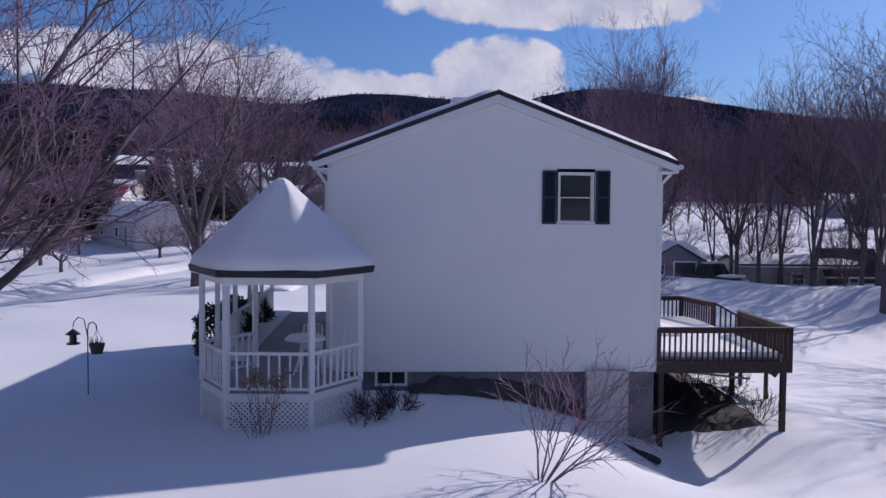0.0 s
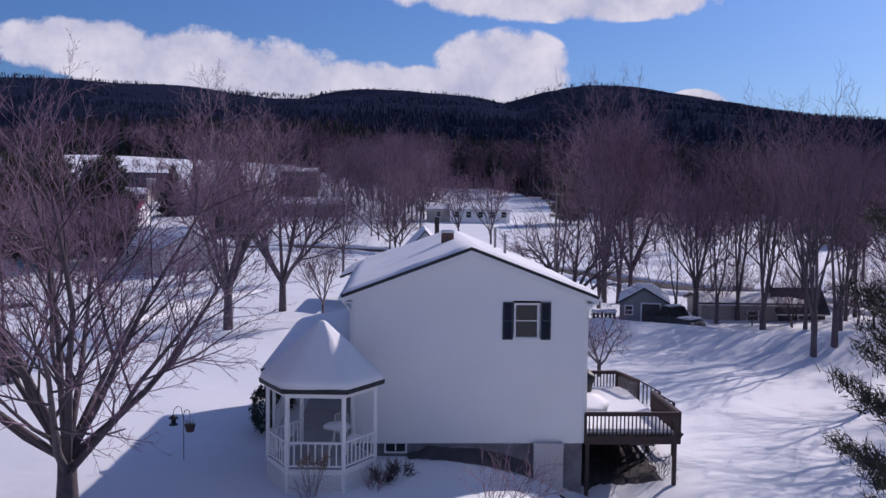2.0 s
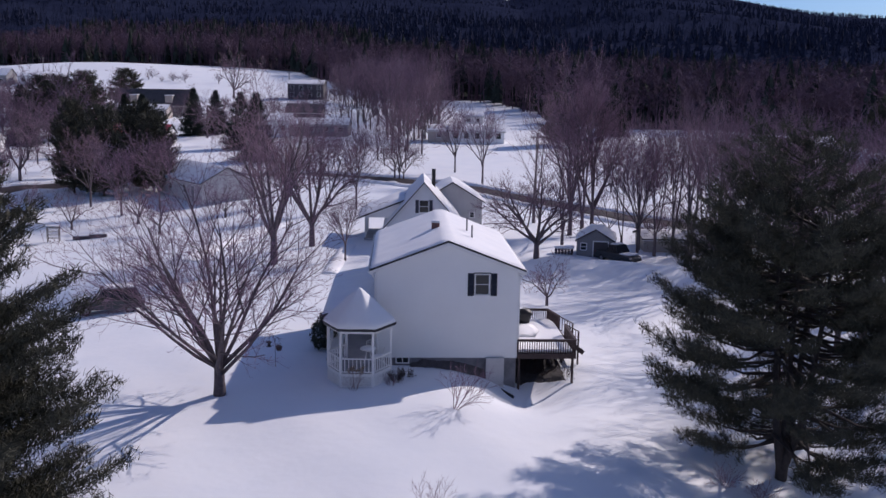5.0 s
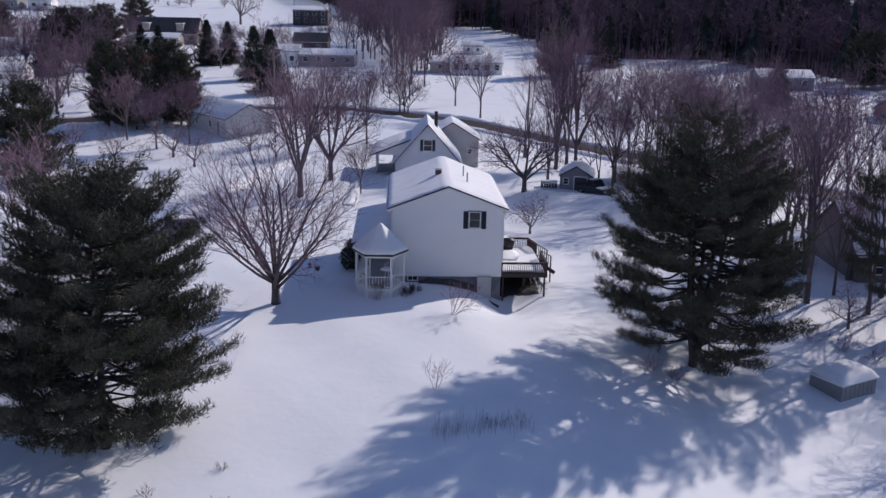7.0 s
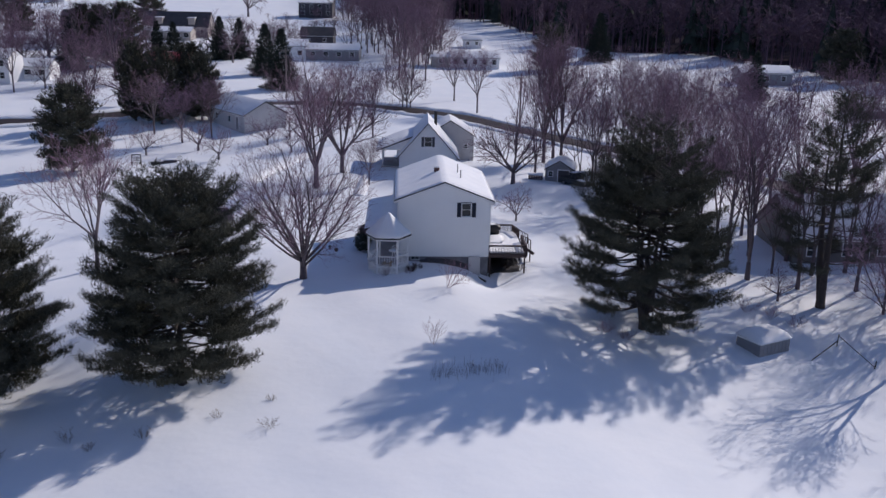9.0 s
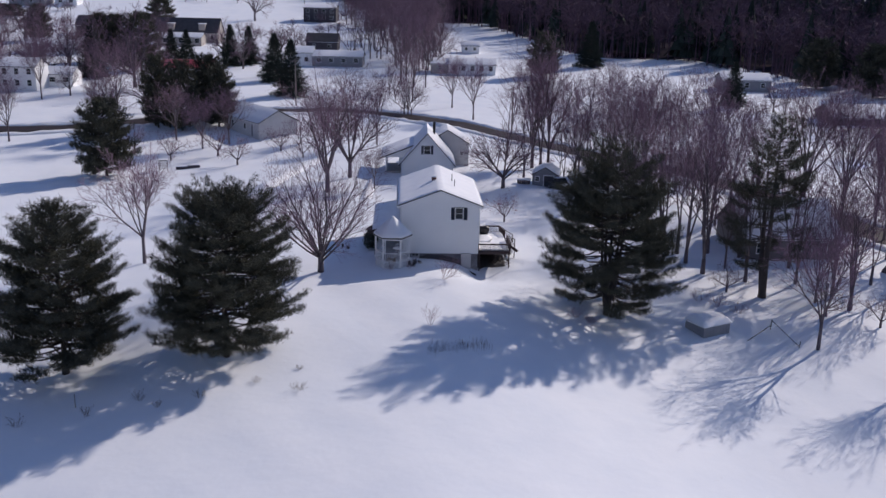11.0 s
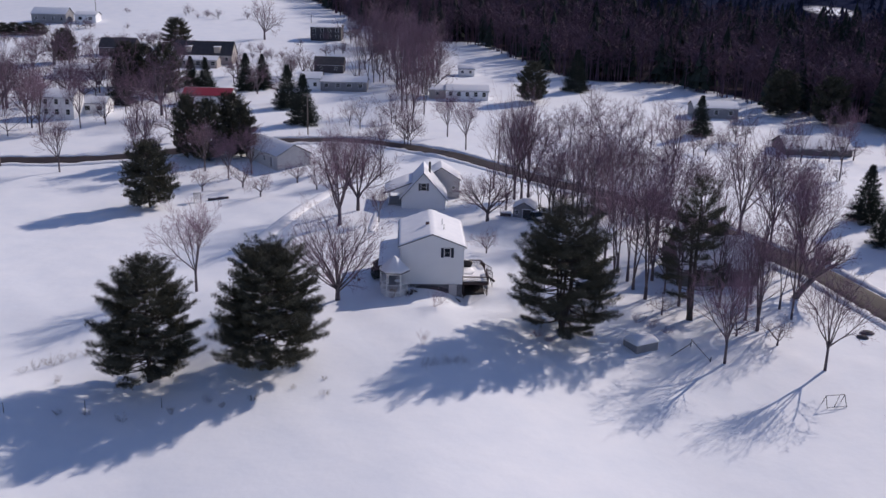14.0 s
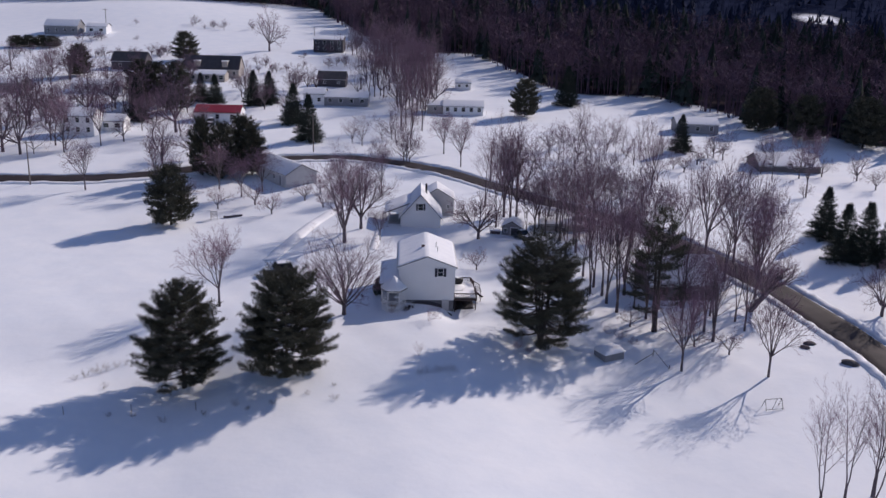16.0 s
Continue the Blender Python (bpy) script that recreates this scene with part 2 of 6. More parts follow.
# ---------------------------------------------------------------- mesh helpers
class MB:
    """Vertices and faces collected for one mesh."""

    def __init__(self):
        self.v, self.f = [], []

    def face(self, *pts):
        n = len(self.v)
        self.v += [tuple(p) for p in pts]
        self.f.append(tuple(range(n, n + len(pts))))

    def box(self, x0, y0, z0, x1, y1, z1, bevel=0.0):
        n, b = len(self.v), min(bevel, 0.45 * min(x1 - x0, y1 - y0, z1 - z0))
        if b <= 0:
            self.v += [(x, y, z) for z in (z0, z1) for x, y in ((x0, y0), (x1, y0), (x1, y1), (x0, y1))]
            self.f += [tuple(n + i for i in q) for q in ((3, 2, 1, 0), (4, 5, 6, 7), (0, 1, 5, 4), (1, 2, 6, 5), (2, 3, 7, 6), (3, 0, 4, 7))]
            return self
        rings = ((z0, b), (z0 + b, 0), (z1 - b, 0), (z1, b))
        for z, i in rings:
            self.v += [(x0 + i, y0 + i, z), (x1 - i, y0 + i, z), (x1 - i, y1 - i, z), (x0 + i, y1 - i, z)]
        self.f.append((n + 3, n + 2, n + 1, n))
        for r in range(3):
            for c in range(4):
                d = (c + 1) % 4
                self.f.append((n + 4 * r + c, n + 4 * r + d, n + 4 * r + 4 + d, n + 4 * r + 4 + c))
        self.f.append((n + 12, n + 13, n + 14, n + 15))
        return self

    def beam(self, a, b, w, h=None):
        """A bar of w by h from a to b."""
        a, b, h = Vector(a), Vector(b), h or w
        d = (b - a).normalized()
        side = d.cross(Vector((0, 0, 1)))
        side = Vector((1, 0, 0)) if side.length < 1e-3 else side.normalized()
        up = side.cross(d)
        n = len(self.v)
        for p in (a, b):
            for i, j in ((-1, -1), (1, -1), (1, 1), (-1, 1)):
                self.v.append(tuple(p + side * (i * w / 2) + up * (j * h / 2)))
        self.f += [tuple(n + i for i in q) for q in ((0, 1, 2, 3), (7, 6, 5, 4), (0, 4, 5, 1), (1, 5, 6, 2), (2, 6, 7, 3), (3, 7, 4, 0))]
        return self

    def tube(self, pts, radii, sides=6):
        n = len(self.v)
        pts = [Vector(p) for p in pts]
        for i, p in enumerate(pts):
            d = pts[min(i + 1, len(pts) - 1)] - pts[max(i - 1, 0)]
            s = d.cross(Vector((0.31, 0.95, 0.05)))
            s = s.normalized() if s.length > 1e-6 else Vector((1, 0, 0))
            q = d.normalized().cross(s)
            for j in range(sides):
                a = 2 * math.pi * j / sides
                self.v.append(tuple(p + (s * math.cos(a) + q * math.sin(a)) * radii[i]))
        for i in range(len(pts) - 1):
            for j in range(sides):
                k = (j + 1) % sides
                self.f.append((n + i * sides + j, n + i * sides + k, n + (i + 1) * sides + k, n + (i + 1) * sides + j))
        if sides > 3:
            self.f.append(tuple(n + j for j in reversed(range(sides))))
            self.f.append(tuple(n + (len(pts) - 1) * sides + j for j in range(sides)))
        return self

    def spike(self, a, b, r):
        """A thin twig: three faces from a to a point at b."""
        n, d = len(self.v), (b - a).normalized()
        s = d.cross(Vector((0.31, 0.95, 0.05))).normalized() * r
        q = d.cross(s)
        self.v += [tuple(a + s), tuple(a - s * 0.5 + q * 0.87), tuple(a - s * 0.5 - q * 0.87), tuple(b)]
        self.f += [(n, n + 1, n + 3), (n + 1, n + 2, n + 3), (n + 2, n, n + 3)]
        return self

    def loft(self, rings, cap=True):
        """Skins a list of rings of equally many points."""
        n, c = len(self.v), len(rings[0])
        for r in rings:
            self.v += [tuple(p) for p in r]
        for i in range(len(rings) - 1):
            for j in range(c):
                k = (j + 1) % c
                self.f.append((n + i * c + j, n + i * c + k, n + (i + 1) * c + k, n + (i + 1) * c + j))
        if cap:
            self.f.append(tuple(n + j for j in reversed(range(c))))
            self.f.append(tuple(n + (len(rings) - 1) * c + j for j in range(c)))
        return self

    def mesh(self, name, material, smooth=False):
        me = bpy.data.meshes.new(name)
        me.from_pydata(self.v, [], self.f)
        me.materials.append(material)
        if smooth:
            me.polygons.foreach_set("use_smooth", [True] * len(me.polygons))
        me.update()
        return me


def part(name, mb, material, parent, label="", smooth=False):
    ob = new(name, mb.mesh(name, material, smooth))
    ob.parent = parent
    if label:
        tagged(ob, label)
    return ob


def share(name, mesh, parent, m):
    """One more piece on an existing mesh."""
    ob = new(name, mesh)
    ob.parent = parent
    ob.matrix_basis = m
    return ob


def thing(name, m, label, category, group="", kind=""):
    ob = new(name)
    ob.empty_display_size = 0.2
    ob.matrix_basis = m
    return tagged(ob, label, category, group, kind)


# ---------------------------------------------------------------- the ground
def step(a, b, v):
    t = np.clip((v - a) / (b - a), 0, 1)
    return t * t * (3 - 2 * t)


def bell(v, c, w):
    return np.exp(-(((v - c) / w) ** 2))


def crest(x):
    """The height of the wooded hills along the horizon: a long ridge, a middle hill and, past a notch, a round summit."""
    ridge = np.interp(x, [-2600, -720, -450, -340, -225], [205, 188, 173, 163, 158])
    middle = np.interp(x, [-300, -205, -140, -95, -45, 35, 90, 150, 260], [140, 163, 169, 170, 168, 161, 151, 142, 120])
    summit = np.interp(x, [-60, 60, 95, 150, 190, 235, 300, 415, 550, 700, 2600], [120, 144, 152, 173, 182, 185, 177, 160, 140, 133, 120])
    return np.maximum(np.maximum(np.where(x < -150, ridge, 0), middle), summit)


def woods_edge(x):
    return np.interp(x, [-2500, -300, -80, -45, -3, 15, 35, 44, 72, 89, 100, 119, 200, 2500], [500, 470, 455, 350, 292, 285, 221, 206, 200, 168, 148, 130, 95, 60])


def terrain(x, y):
    x, y = np.asarray(x, float), np.asarray(y, float)
    b = np.interp(y, [-3000, -400, -130, -60, -25, -18, -12, -7, 0, 30, 55, 75, 110, 160, 220, 300, 420], [-9, -7, -5.0, -3.5, -2.0, -1.35, -0.75, -0.42, -0.45, -0.95, -1.0, -0.6, 0.3, 1.7, 4.5, 9.5, 17])
    right = -step(-3, 26, x) * 3.4 * (1 - 0.75 * step(-8, 45, y)) * (1 - step(60, 130, y)) - 1.15 * np.exp(-((x - 4.0) ** 2) / 4 - ((y + 1.5) ** 2) / 12)
    left = -step(10, 45, -x) * 1.8 * (1 - step(40, 120, y)) * (1 - 0.75 * step(30, 52, -x) * (1 - step(-32, -12, y))) + 0.8 * bell(x, -18, 10) * bell(y, -19, 6)
    left = left + 1.6 * step(22, 42, -x) * (1 - step(-36, -20, y))
    knoll = 7.0 * bell(x, -165, 70) * bell(y, 400, 70)
    up = np.clip((y - 420) / 1080, 0, 1)
    hills = (crest(x) - 17) * up ** 1.15 * (1 - 0.5 * step(1600, 2600, y))
    roll = 0.10 * np.sin(x * 0.31 + 1.3 * np.sin(y * 0.17)) * np.sin(y * 0.23 + 0.7) + 0.05 * np.sin(x * 0.83 + y * 0.61)
    right = right + 1.2 * bell(y, 32.5, 3.2) * step(6, 10, x) * (1 - step(27, 33, x))
    calm = (1 - bell(x, -1, 9) * bell(y, 3, 11)) * (0.3 + 0.7 * step(-40, -8, y))
    return b + right + left + knoll + hills + roll * calm


def zg(x, y):
    return float(terrain(x, y))


def build_ground():
    nx, ny = 270, 330
    xs = 30 * np.sinh(np.linspace(-math.asinh(2600 / 30), math.asinh(2600 / 30), nx))
    ys = 40 * np.sinh(np.linspace(-math.asinh(2000 / 40), math.asinh(3200 / 40), ny))
    gx, gy = np.meshgrid(xs, ys)
    gz = terrain(gx, gy)
    far = step(500, 900, gy)
    gz = gz + far * 5 * np.sin(gx * 0.021 + np.sin(gy * 0.013) * 2) * np.sin(gy * 0.017 + gx * 0.006)
    v = np.stack([gx, gy, gz], -1).reshape(-1, 3)
    i = np.arange(nx * ny).reshape(ny, nx)
    f = np.stack([i[:-1, :-1], i[:-1, 1:], i[1:, 1:], i[1:, :-1]], -1).reshape(-1, 4)
    me = bpy.data.meshes.new("ground")
    me.from_pydata(v.tolist(), [], f.tolist())
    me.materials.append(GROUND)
    me.polygons.foreach_set("use_smooth", [True] * len(me.polygons))
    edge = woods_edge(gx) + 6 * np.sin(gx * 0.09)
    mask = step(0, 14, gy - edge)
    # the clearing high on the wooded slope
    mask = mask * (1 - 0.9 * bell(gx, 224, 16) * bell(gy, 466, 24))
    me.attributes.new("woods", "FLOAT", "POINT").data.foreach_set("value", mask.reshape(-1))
    # Strength of the painted haze, growing with distance past the woods' edge.
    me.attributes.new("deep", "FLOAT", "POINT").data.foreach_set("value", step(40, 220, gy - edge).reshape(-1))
    return tagged(new("ground", me), "rolling snow-covered ground rising to wooded hills", "ground", kind="structure")


build_ground()


def ribbon(name, pts, width, lift, label, material, crown=0.05):
    """A road laid on the ground along a smooth line."""
    p = np.array(pts, float)
    t = np.linspace(0, len(p) - 1, 160)
    smooth = np.stack([np.interp(t, np.arange(len(p)), p[:, c]) for c in (0, 1)], 1)
    for _ in range(30):
        smooth[1:-1] = (smooth[:-2] + 2 * smooth[1:-1] + smooth[2:]) / 4
    d = np.gradient(smooth, axis=0)
    n = np.stack([d[:, 1], -d[:, 0]], 1) / np.linalg.norm(d, axis=1)[:, None]
    mb, cols = MB(), 9
    for i, (a, b) in enumerate(zip(smooth, n)):
        for c in range(cols):
            s = (c / (cols - 1) - 0.5) * width
            x, y = a + b * s
            edge = abs(s) / (width / 2)
            z = max(zg(x, y), zg(*a) - 0.3) + lift + crown * (1 - edge**2) - (0.35 if c in (0, cols - 1) else 0)
            mb.v.append((x, y, z))
    for i in range(len(smooth) - 1):
        for c in range(cols - 1):
            mb.f.append((i * cols + c, i * cols + c + 1, (i + 1) * cols + c + 1, (i + 1) * cols + c))
    ob = new(name, mb.mesh(name, material, True))
    return tagged(ob, label, "road", kind="structure")


ribbon("road", [(-190, 72), (-140, 74), (-94, 75.5), (-76, 77), (-62, 82), (-48, 93), (-35, 101), (-18, 101), (-4, 93.3), (11, 79.7), (20, 69), (36.3, 54.4), (47, 32), (55.8, 14.5), (59, 0.8), (61.5, -12), (64, -40), (66, -90), (68, -160)],
       6.2, 0.16, "wet dark asphalt road ploughed through the snow", ROAD)


def bank(name, pts, side, label):
    """A ploughed bank of snow along the road."""
    rng, mb = np.random.default_rng(5), MB()
    p = np.array(pts, float)
    t = np.linspace(0, len(p) - 1, 220)
    sm = np.stack([np.interp(t, np.arange(len(p)), p[:, c]) for c in (0, 1)], 1)
    for _ in range(40):
        sm[1:-1] = (sm[:-2] + 2 * sm[1:-1] + sm[2:]) / 4
    d = np.gradient(sm, axis=0)
    n = np.stack([d[:, 1], -d[:, 0]], 1) / np.linalg.norm(d, axis=1)[:, None]
    rings = []
    for a, b in zip(sm, n):
        h, o = 0.35 + 0.25 * rng.random(), rng.normal(0, 0.12)
        ring = []
        for s, z in ((-0.9, -0.3), (-0.5, 0.5), (0, 1.0), (0.5, 0.55), (1.0, -0.3)):
            x, y = a + b * (side * (3.6 + o) + s)
            ring.append((x, y, zg(x, y) + h * z))
        rings.append(ring)
    mb.loft(rings)
    return tagged(new(name, mb.mesh(name, SNOW, True)), label, "snow bank", kind="structure")


for side in (-1, 1):
    bank("snow_bank", [(-140, 74), (-94, 75.5), (-76, 77), (-62, 82), (-48, 93), (-35, 101), (-18, 101), (-4, 93.3), (11, 79.7), (20, 69), (36.3, 54.4), (47, 32), (55.8, 14.5), (59, 0.8), (61.5, -12), (64, -40)], side, "low ploughed bank of snow beside the road")


def drift(name, pts, half, high, label, seed):
    """A long heap of drifted or shovelled snow along a line."""
    g, mb = np.random.default_rng(seed), MB()
    p = np.array(pts, float)
    t = np.linspace(0, len(p) - 1, 40)
    sm = np.stack([np.interp(t, np.arange(len(p)), p[:, c]) for c in (0, 1)], 1)
    for _ in range(12):
        sm[1:-1] = (sm[:-2] + 2 * sm[1:-1] + sm[2:]) / 4
    d = np.gradient(sm, axis=0)
    n = np.stack([d[:, 1], -d[:, 0]], 1) / np.linalg.norm(d, axis=1)[:, None]
    rings = []
    for i, (a, b) in enumerate(zip(sm, n)):
        fade = math.sin(math.pi * (i + 0.5) / len(sm)) ** 0.5
        h, w = high * fade * g.uniform(0.93, 1.07), half * g.uniform(0.95, 1.05)
        ring = []
        for u, z in ((-1.1, -0.25), (-0.7, 0.35), (-0.3, 0.9), (0.1, 1.0), (0.5, 0.6), (1.1, -0.25)):
            x, y = a + b * (u * w)
            ring.append((x, y, zg(x, y) + h * z - (0.05 if abs(u) > 1 else 0)))
        rings.append(ring)
    mb.loft(rings)
    return tagged(new(name, mb.mesh(name, SNOW, True)), label, "snow bank", kind="structure")


drift("snow_bank", [(-25.8, 21), (-24.4, 32), (-21.8, 46), (-18.5, 56)], 1.5, 0.55, "long heap of shovelled snow across the lawn", 3)
drift("snow_bank", [(-9.5, 26), (-9.6, 34), (-9.4, 41)], 0.8, 0.4, "shovelled snow beside the cottage drive", 4)


# ---------------------------------------------------------------- the white house
HOUSE_M = pose(0, -0.2, 0, 0, 0, 2.9)
HALF, LONG, EAVE, SLOPE = 3.75, 12.0, 4.78, 0.375


def roof_z(x):
    return EAVE + (HALF - abs(x)) * SLOPE


def lap_wall(mb, outline, z0, z1, holes, course=0.105, lap=0.02):
    """Clapboards facing -y at y = 0; outline(z) gives the wall's left and right end at a height."""
    z = z0
    while z < z1:
        top = min(z + course, z1)
        l0, r0 = outline(z)
        l1, r1 = outline(top)
        cuts = [(l0, l1, r0, r1)]
        for hx0, hz0, hx1, hz1 in holes:
            if z < hz1 - 0.02 and top > hz0 + 0.02:
                cuts = [(l0, l1, hx0, hx0), (hx1, hx1, r0, r1)]
        for a0, a1, b0, b1 in cuts:
            mb.face((a0, -lap, z), (b0, -lap, z), (b1, 0, top), (a1, 0, top))
            mb.face((a0, 0, z), (b0, 0, z), (b0, -lap, z), (a0, -lap, z))
        z = top


def sash_window(parent, x, z, w, h, y=0.0, face=Matrix(), name="window", casing=0.07):
    """A double-hung window in a wall that faces -y: casing, sill, two sashes and dark opaque panes."""
    win = part(name, window_trim(w, h, casing), TRIM, parent)
    win.matrix_basis = face @ Matrix.Translation((x, y, z))
    lower, upper = MB(), MB()
    for mb, a, b, d in ((lower, 0.0, h / 2 + 0.02, 0.03), (upper, h / 2 - 0.02, h, 0.055)):
        s = 0.026
        mb.box(-w / 2, d, a, -w / 2 + s, d + 0.03, b)
        mb.box(w / 2 - s, d, a, w / 2, d + 0.03, b)
        mb.box(-w / 2 + s, d, a, w / 2 - s, d + 0.03, a + s)
        mb.box(-w / 2 + s, d, b - s, w / 2 - s, d + 0.03, b)
    part("sash", lower, TRIM, win)
    part("sash", upper, TRIM, win)
    for a, b, d in ((0.026, h / 2 - 0.006, 0.042), (h / 2 + 0.006, h - 0.026, 0.067)):
        part("pane", MB().box(-w / 2 + 0.026, d, a, w / 2 - 0.026, d + 0.006, b), GLASS, win)
    return win


def window_trim(w, h, c):
    mb = MB()
    mb.box(-w / 2 - c, -0.035, 0, -w / 2, 0.10, h)
    mb.box(w / 2, -0.035, 0, w / 2 + c, 0.10, h)
    mb.box(-w / 2 - c, -0.04, h, w / 2 + c, 0.10, h + c)
    mb.box(-w / 2 - c - 0.03, -0.06, -0.05, w / 2 + c + 0.03, 0.10, 0)
    return mb


def shutter_mesh(w, h):
    mb = MB()
    s = 0.05
    mb.box(0, -0.04, 0, s, 0, h)
    mb.box(w - s, -0.04, 0, w, 0, h)
    for z in (0, h / 2 - s / 2, h - s):
        mb.box(s, -0.04, z, w - s, 0, z + s)
    z = s
    while z < h - s - 0.03:
        mb.face((s, -0.03, z), (w - s, -0.03, z), (w - s, -0.008, z + 0.045), (s, -0.008, z + 0.045))
        z += 0.045
    return mb.mesh("shutter", SHUTTER)


def snow_slab(mb, corners, thick, seed=0, nu=14, nv=14, edge=0.12):
    """A blanket of snow over a four-cornered slope, rounded off at its edges and a little uneven."""
    a, b, c, d = (Vector(p) for p in corners)
    n = (b - a).cross(d - a).normalized()
    if n.z < 0:
        n = -n
    base = len(mb.v)
    for j in range(nv + 1):
        for i in range(nu + 1):
            u, v = i / nu, j / nv
            p = (a * (1 - u) + b * u) * (1 - v) + (d * (1 - u) + c * u) * v
            rim = min(u, 1 - u) * (b - a).length, min(v, 1 - v) * (d - a).length
            k = min(1.0, min(rim) / edge)
            t = thick * math.sqrt(max(0.0, 1 - (1 - k) ** 2)) * (0.85 + 0.3 * noise.noise(p * 0.9 + Vector((seed, 0, 0))))
            mb.v.append(tuple(p + n * t + Vector((0, 0, 0.012))))
    for j in range(nv):
        for i in range(nu):
            q = base + j * (nu + 1) + i
            mb.f.append((q, q + 1, q + nu + 2, q + nu + 1))
    return mb


def build_house():
    h = thing("house", HOUSE_M, "white clapboard house with snow-covered gable roof and dark shutters", "house")
    # gable wall to the yard, with its window opening
    wx, wz, ww, wh = 1.83, 3.42, 0.74, 1.08
    hole = (wx - ww / 2 - 0.07, wz - 0.05, wx + ww / 2 + 0.07, wz + wh + 0.07)

    def gable(z):
        e = HALF if z <= EAVE else max(0.0, HALF - (z - EAVE) / SLOPE)
        return -e, e

    top = EAVE + HALF * SLOPE
    mb = MB()
    lap_wall(mb, gable, 0.0, top, [hole])
    part("gable_wall", mb, SIDING, h)
    back = MB()
    back.face((HALF, LONG, 0), (-HALF, LONG, 0), (-HALF, LONG, EAVE), (0, LONG, top), (HALF, LONG, EAVE))
    back.face((HALF, LONG - 0.15, 0), (-HALF, LONG - 0.15, 0), (-HALF, LONG - 0.15, EAVE), (0, LONG - 0.15, top), (HALF, LONG - 0.15, EAVE))
    part("back_wall", back, SIDING, h)
    for s in (-1, 1):
        mb = MB()
        z = 0.0
        while z < EAVE:
            t = min(z + 0.105, EAVE)
            x0, x1 = s * (HALF + 0.014), s * HALF
            mb.face((x0, 0, z), (x0, LONG, z), (x1, LONG, t), (x1, 0, t))
            z = t
        mb.face((s * (HALF - 0.15), 0, 0), (s * (HALF - 0.15), LONG, 0), (s * (HALF - 0.15), LONG, EAVE), (s * (HALF - 0.15), 0, EAVE))
        part("side_wall", mb, SIDING, h)
        for y in (0, LONG):
            part("corner_board", MB().box(s * HALF - 0.05 + s * 0.006, y - 0.03, 0, s * HALF + 0.05 + s * 0.006, y + 0.06, EAVE, 0.006), TRIM, h)
    # dark sheet behind the window, standing in for the unlit room
    part("room_wall", MB().box(0.6, 0.9, 2.8, 3.2, 0.95, 4.75), SHUTTER, h)
    win = sash_window(h, wx, wz, ww, wh, casing=0.045)
    sh = shutter_mesh(0.33, 1.22)
    share("shutter", sh, h, Matrix.Translation((wx - ww / 2 - 0.08 - 0.33, -0.016, wz - 0.06)))
    share("shutter", sh, h, Matrix.Translation((wx + ww / 2 + 0.08, -0.016, wz - 0.06)))
    # foundation, stepping down with the ground
    f = MB()
    f.box(-HALF + 0.03, 0.03, -2.2, -2.72, 0.25, 0.0)
    f.box(-2.72, 0.03, -2.2, -1.98, 0.25, -0.36)
    f.box(-1.98, 0.03, -2.2, HALF - 0.03, 0.25, 0.0)
    part("foundation", f, CONCRETE, h, "grey concrete foundation")
    for s in (-1, 1):
        part("foundation", MB().box(s * (HALF - 0.14) - 0.11, 0.25, -3.6, s * (HALF - 0.14) + 0.11, LONG - 0.25, 0.0), CONCRETE, h, "grey concrete foundation")
    part("foundation", MB().box(-HALF + 0.03, LONG - 0.25, -3.6, HALF - 0.03, LONG - 0.03, 0.0), CONCRETE, h, "grey concrete foundation")
    bw = part("basement_window", MB().box(-2.72, 0.0, -0.36, -2.66, 0.1, -0.0).box(-2.04, 0.0, -0.36, -1.98, 0.1, 0).box(-2.66, 0.0, -0.36, -2.04, 0.1, -0.31).box(-2.66, 0, -0.04, -2.04, 0.1, 0).box(-2.37, 0.01, -0.31, -2.33, 0.09, -0.04), TRIM, h)
    part("pane", MB().box(-2.66, 0.05, -0.31, -2.37, 0.056, -0.04), GLASS, bw)
    part("pane", MB().box(-2.33, 0.05, -0.31, -2.04, 0.056, -0.04), GLASS, bw)
    part("chase", MB().box(2.10, -0.28, -2.0, 3.06, 0.0, 0.03, 0.02), PALEWALL, h, "pale grey boxed chase down the foundation")
    part("drip_edge", MB().box(-HALF, -0.03, -0.03, HALF, 0.03, 0.004, 0.006), TRIM, h)
    # roof: two decks with dark edges, soffits and snow
    over, front, rear = 0.36, -0.32, LONG + 0.32
    for s in (-1, 1):
        x1 = s * (HALF + over)
        z1 = roof_z(0) - (HALF + over) * SLOPE + 0.06
        deck = MB()
        n = 0.10
        za = roof_z(0) + 0.06
        deck.loft([[(0, front, za), (x1, front, z1), (x1, front, z1 + n), (0, front, za + n)], [(0, rear, za), (x1, rear, z1), (x1, rear, z1 + n), (0, rear, za + n)]])
        roof = part("roof", deck, FASCIA, h, "black shingle roof edge under snow")
        part("roof_snow", snow_slab(MB(), [(x1 * 0.995, front + 0.02, z1 + n), (0, front + 0.02, za + n), (0, rear, za + n), (x1 * 0.995, rear, z1 + n)], 0.11, s, 20, 60, 0.10), SNOW, roof, "thick smooth snow", True)
        rake = MB()
        rake.loft([[(0, front + 0.03, za - 0.18), (x1, front + 0.03, z1 - 0.16), (x1, front + 0.03, z1), (0, front + 0.03, za)], [(0, -0.002, za - 0.18), (x1, -0.002, z1 - 0.16), (x1, -0.002, z1), (0, -0.002, za)]])
        part("rake_board", rake, TRIM, h)
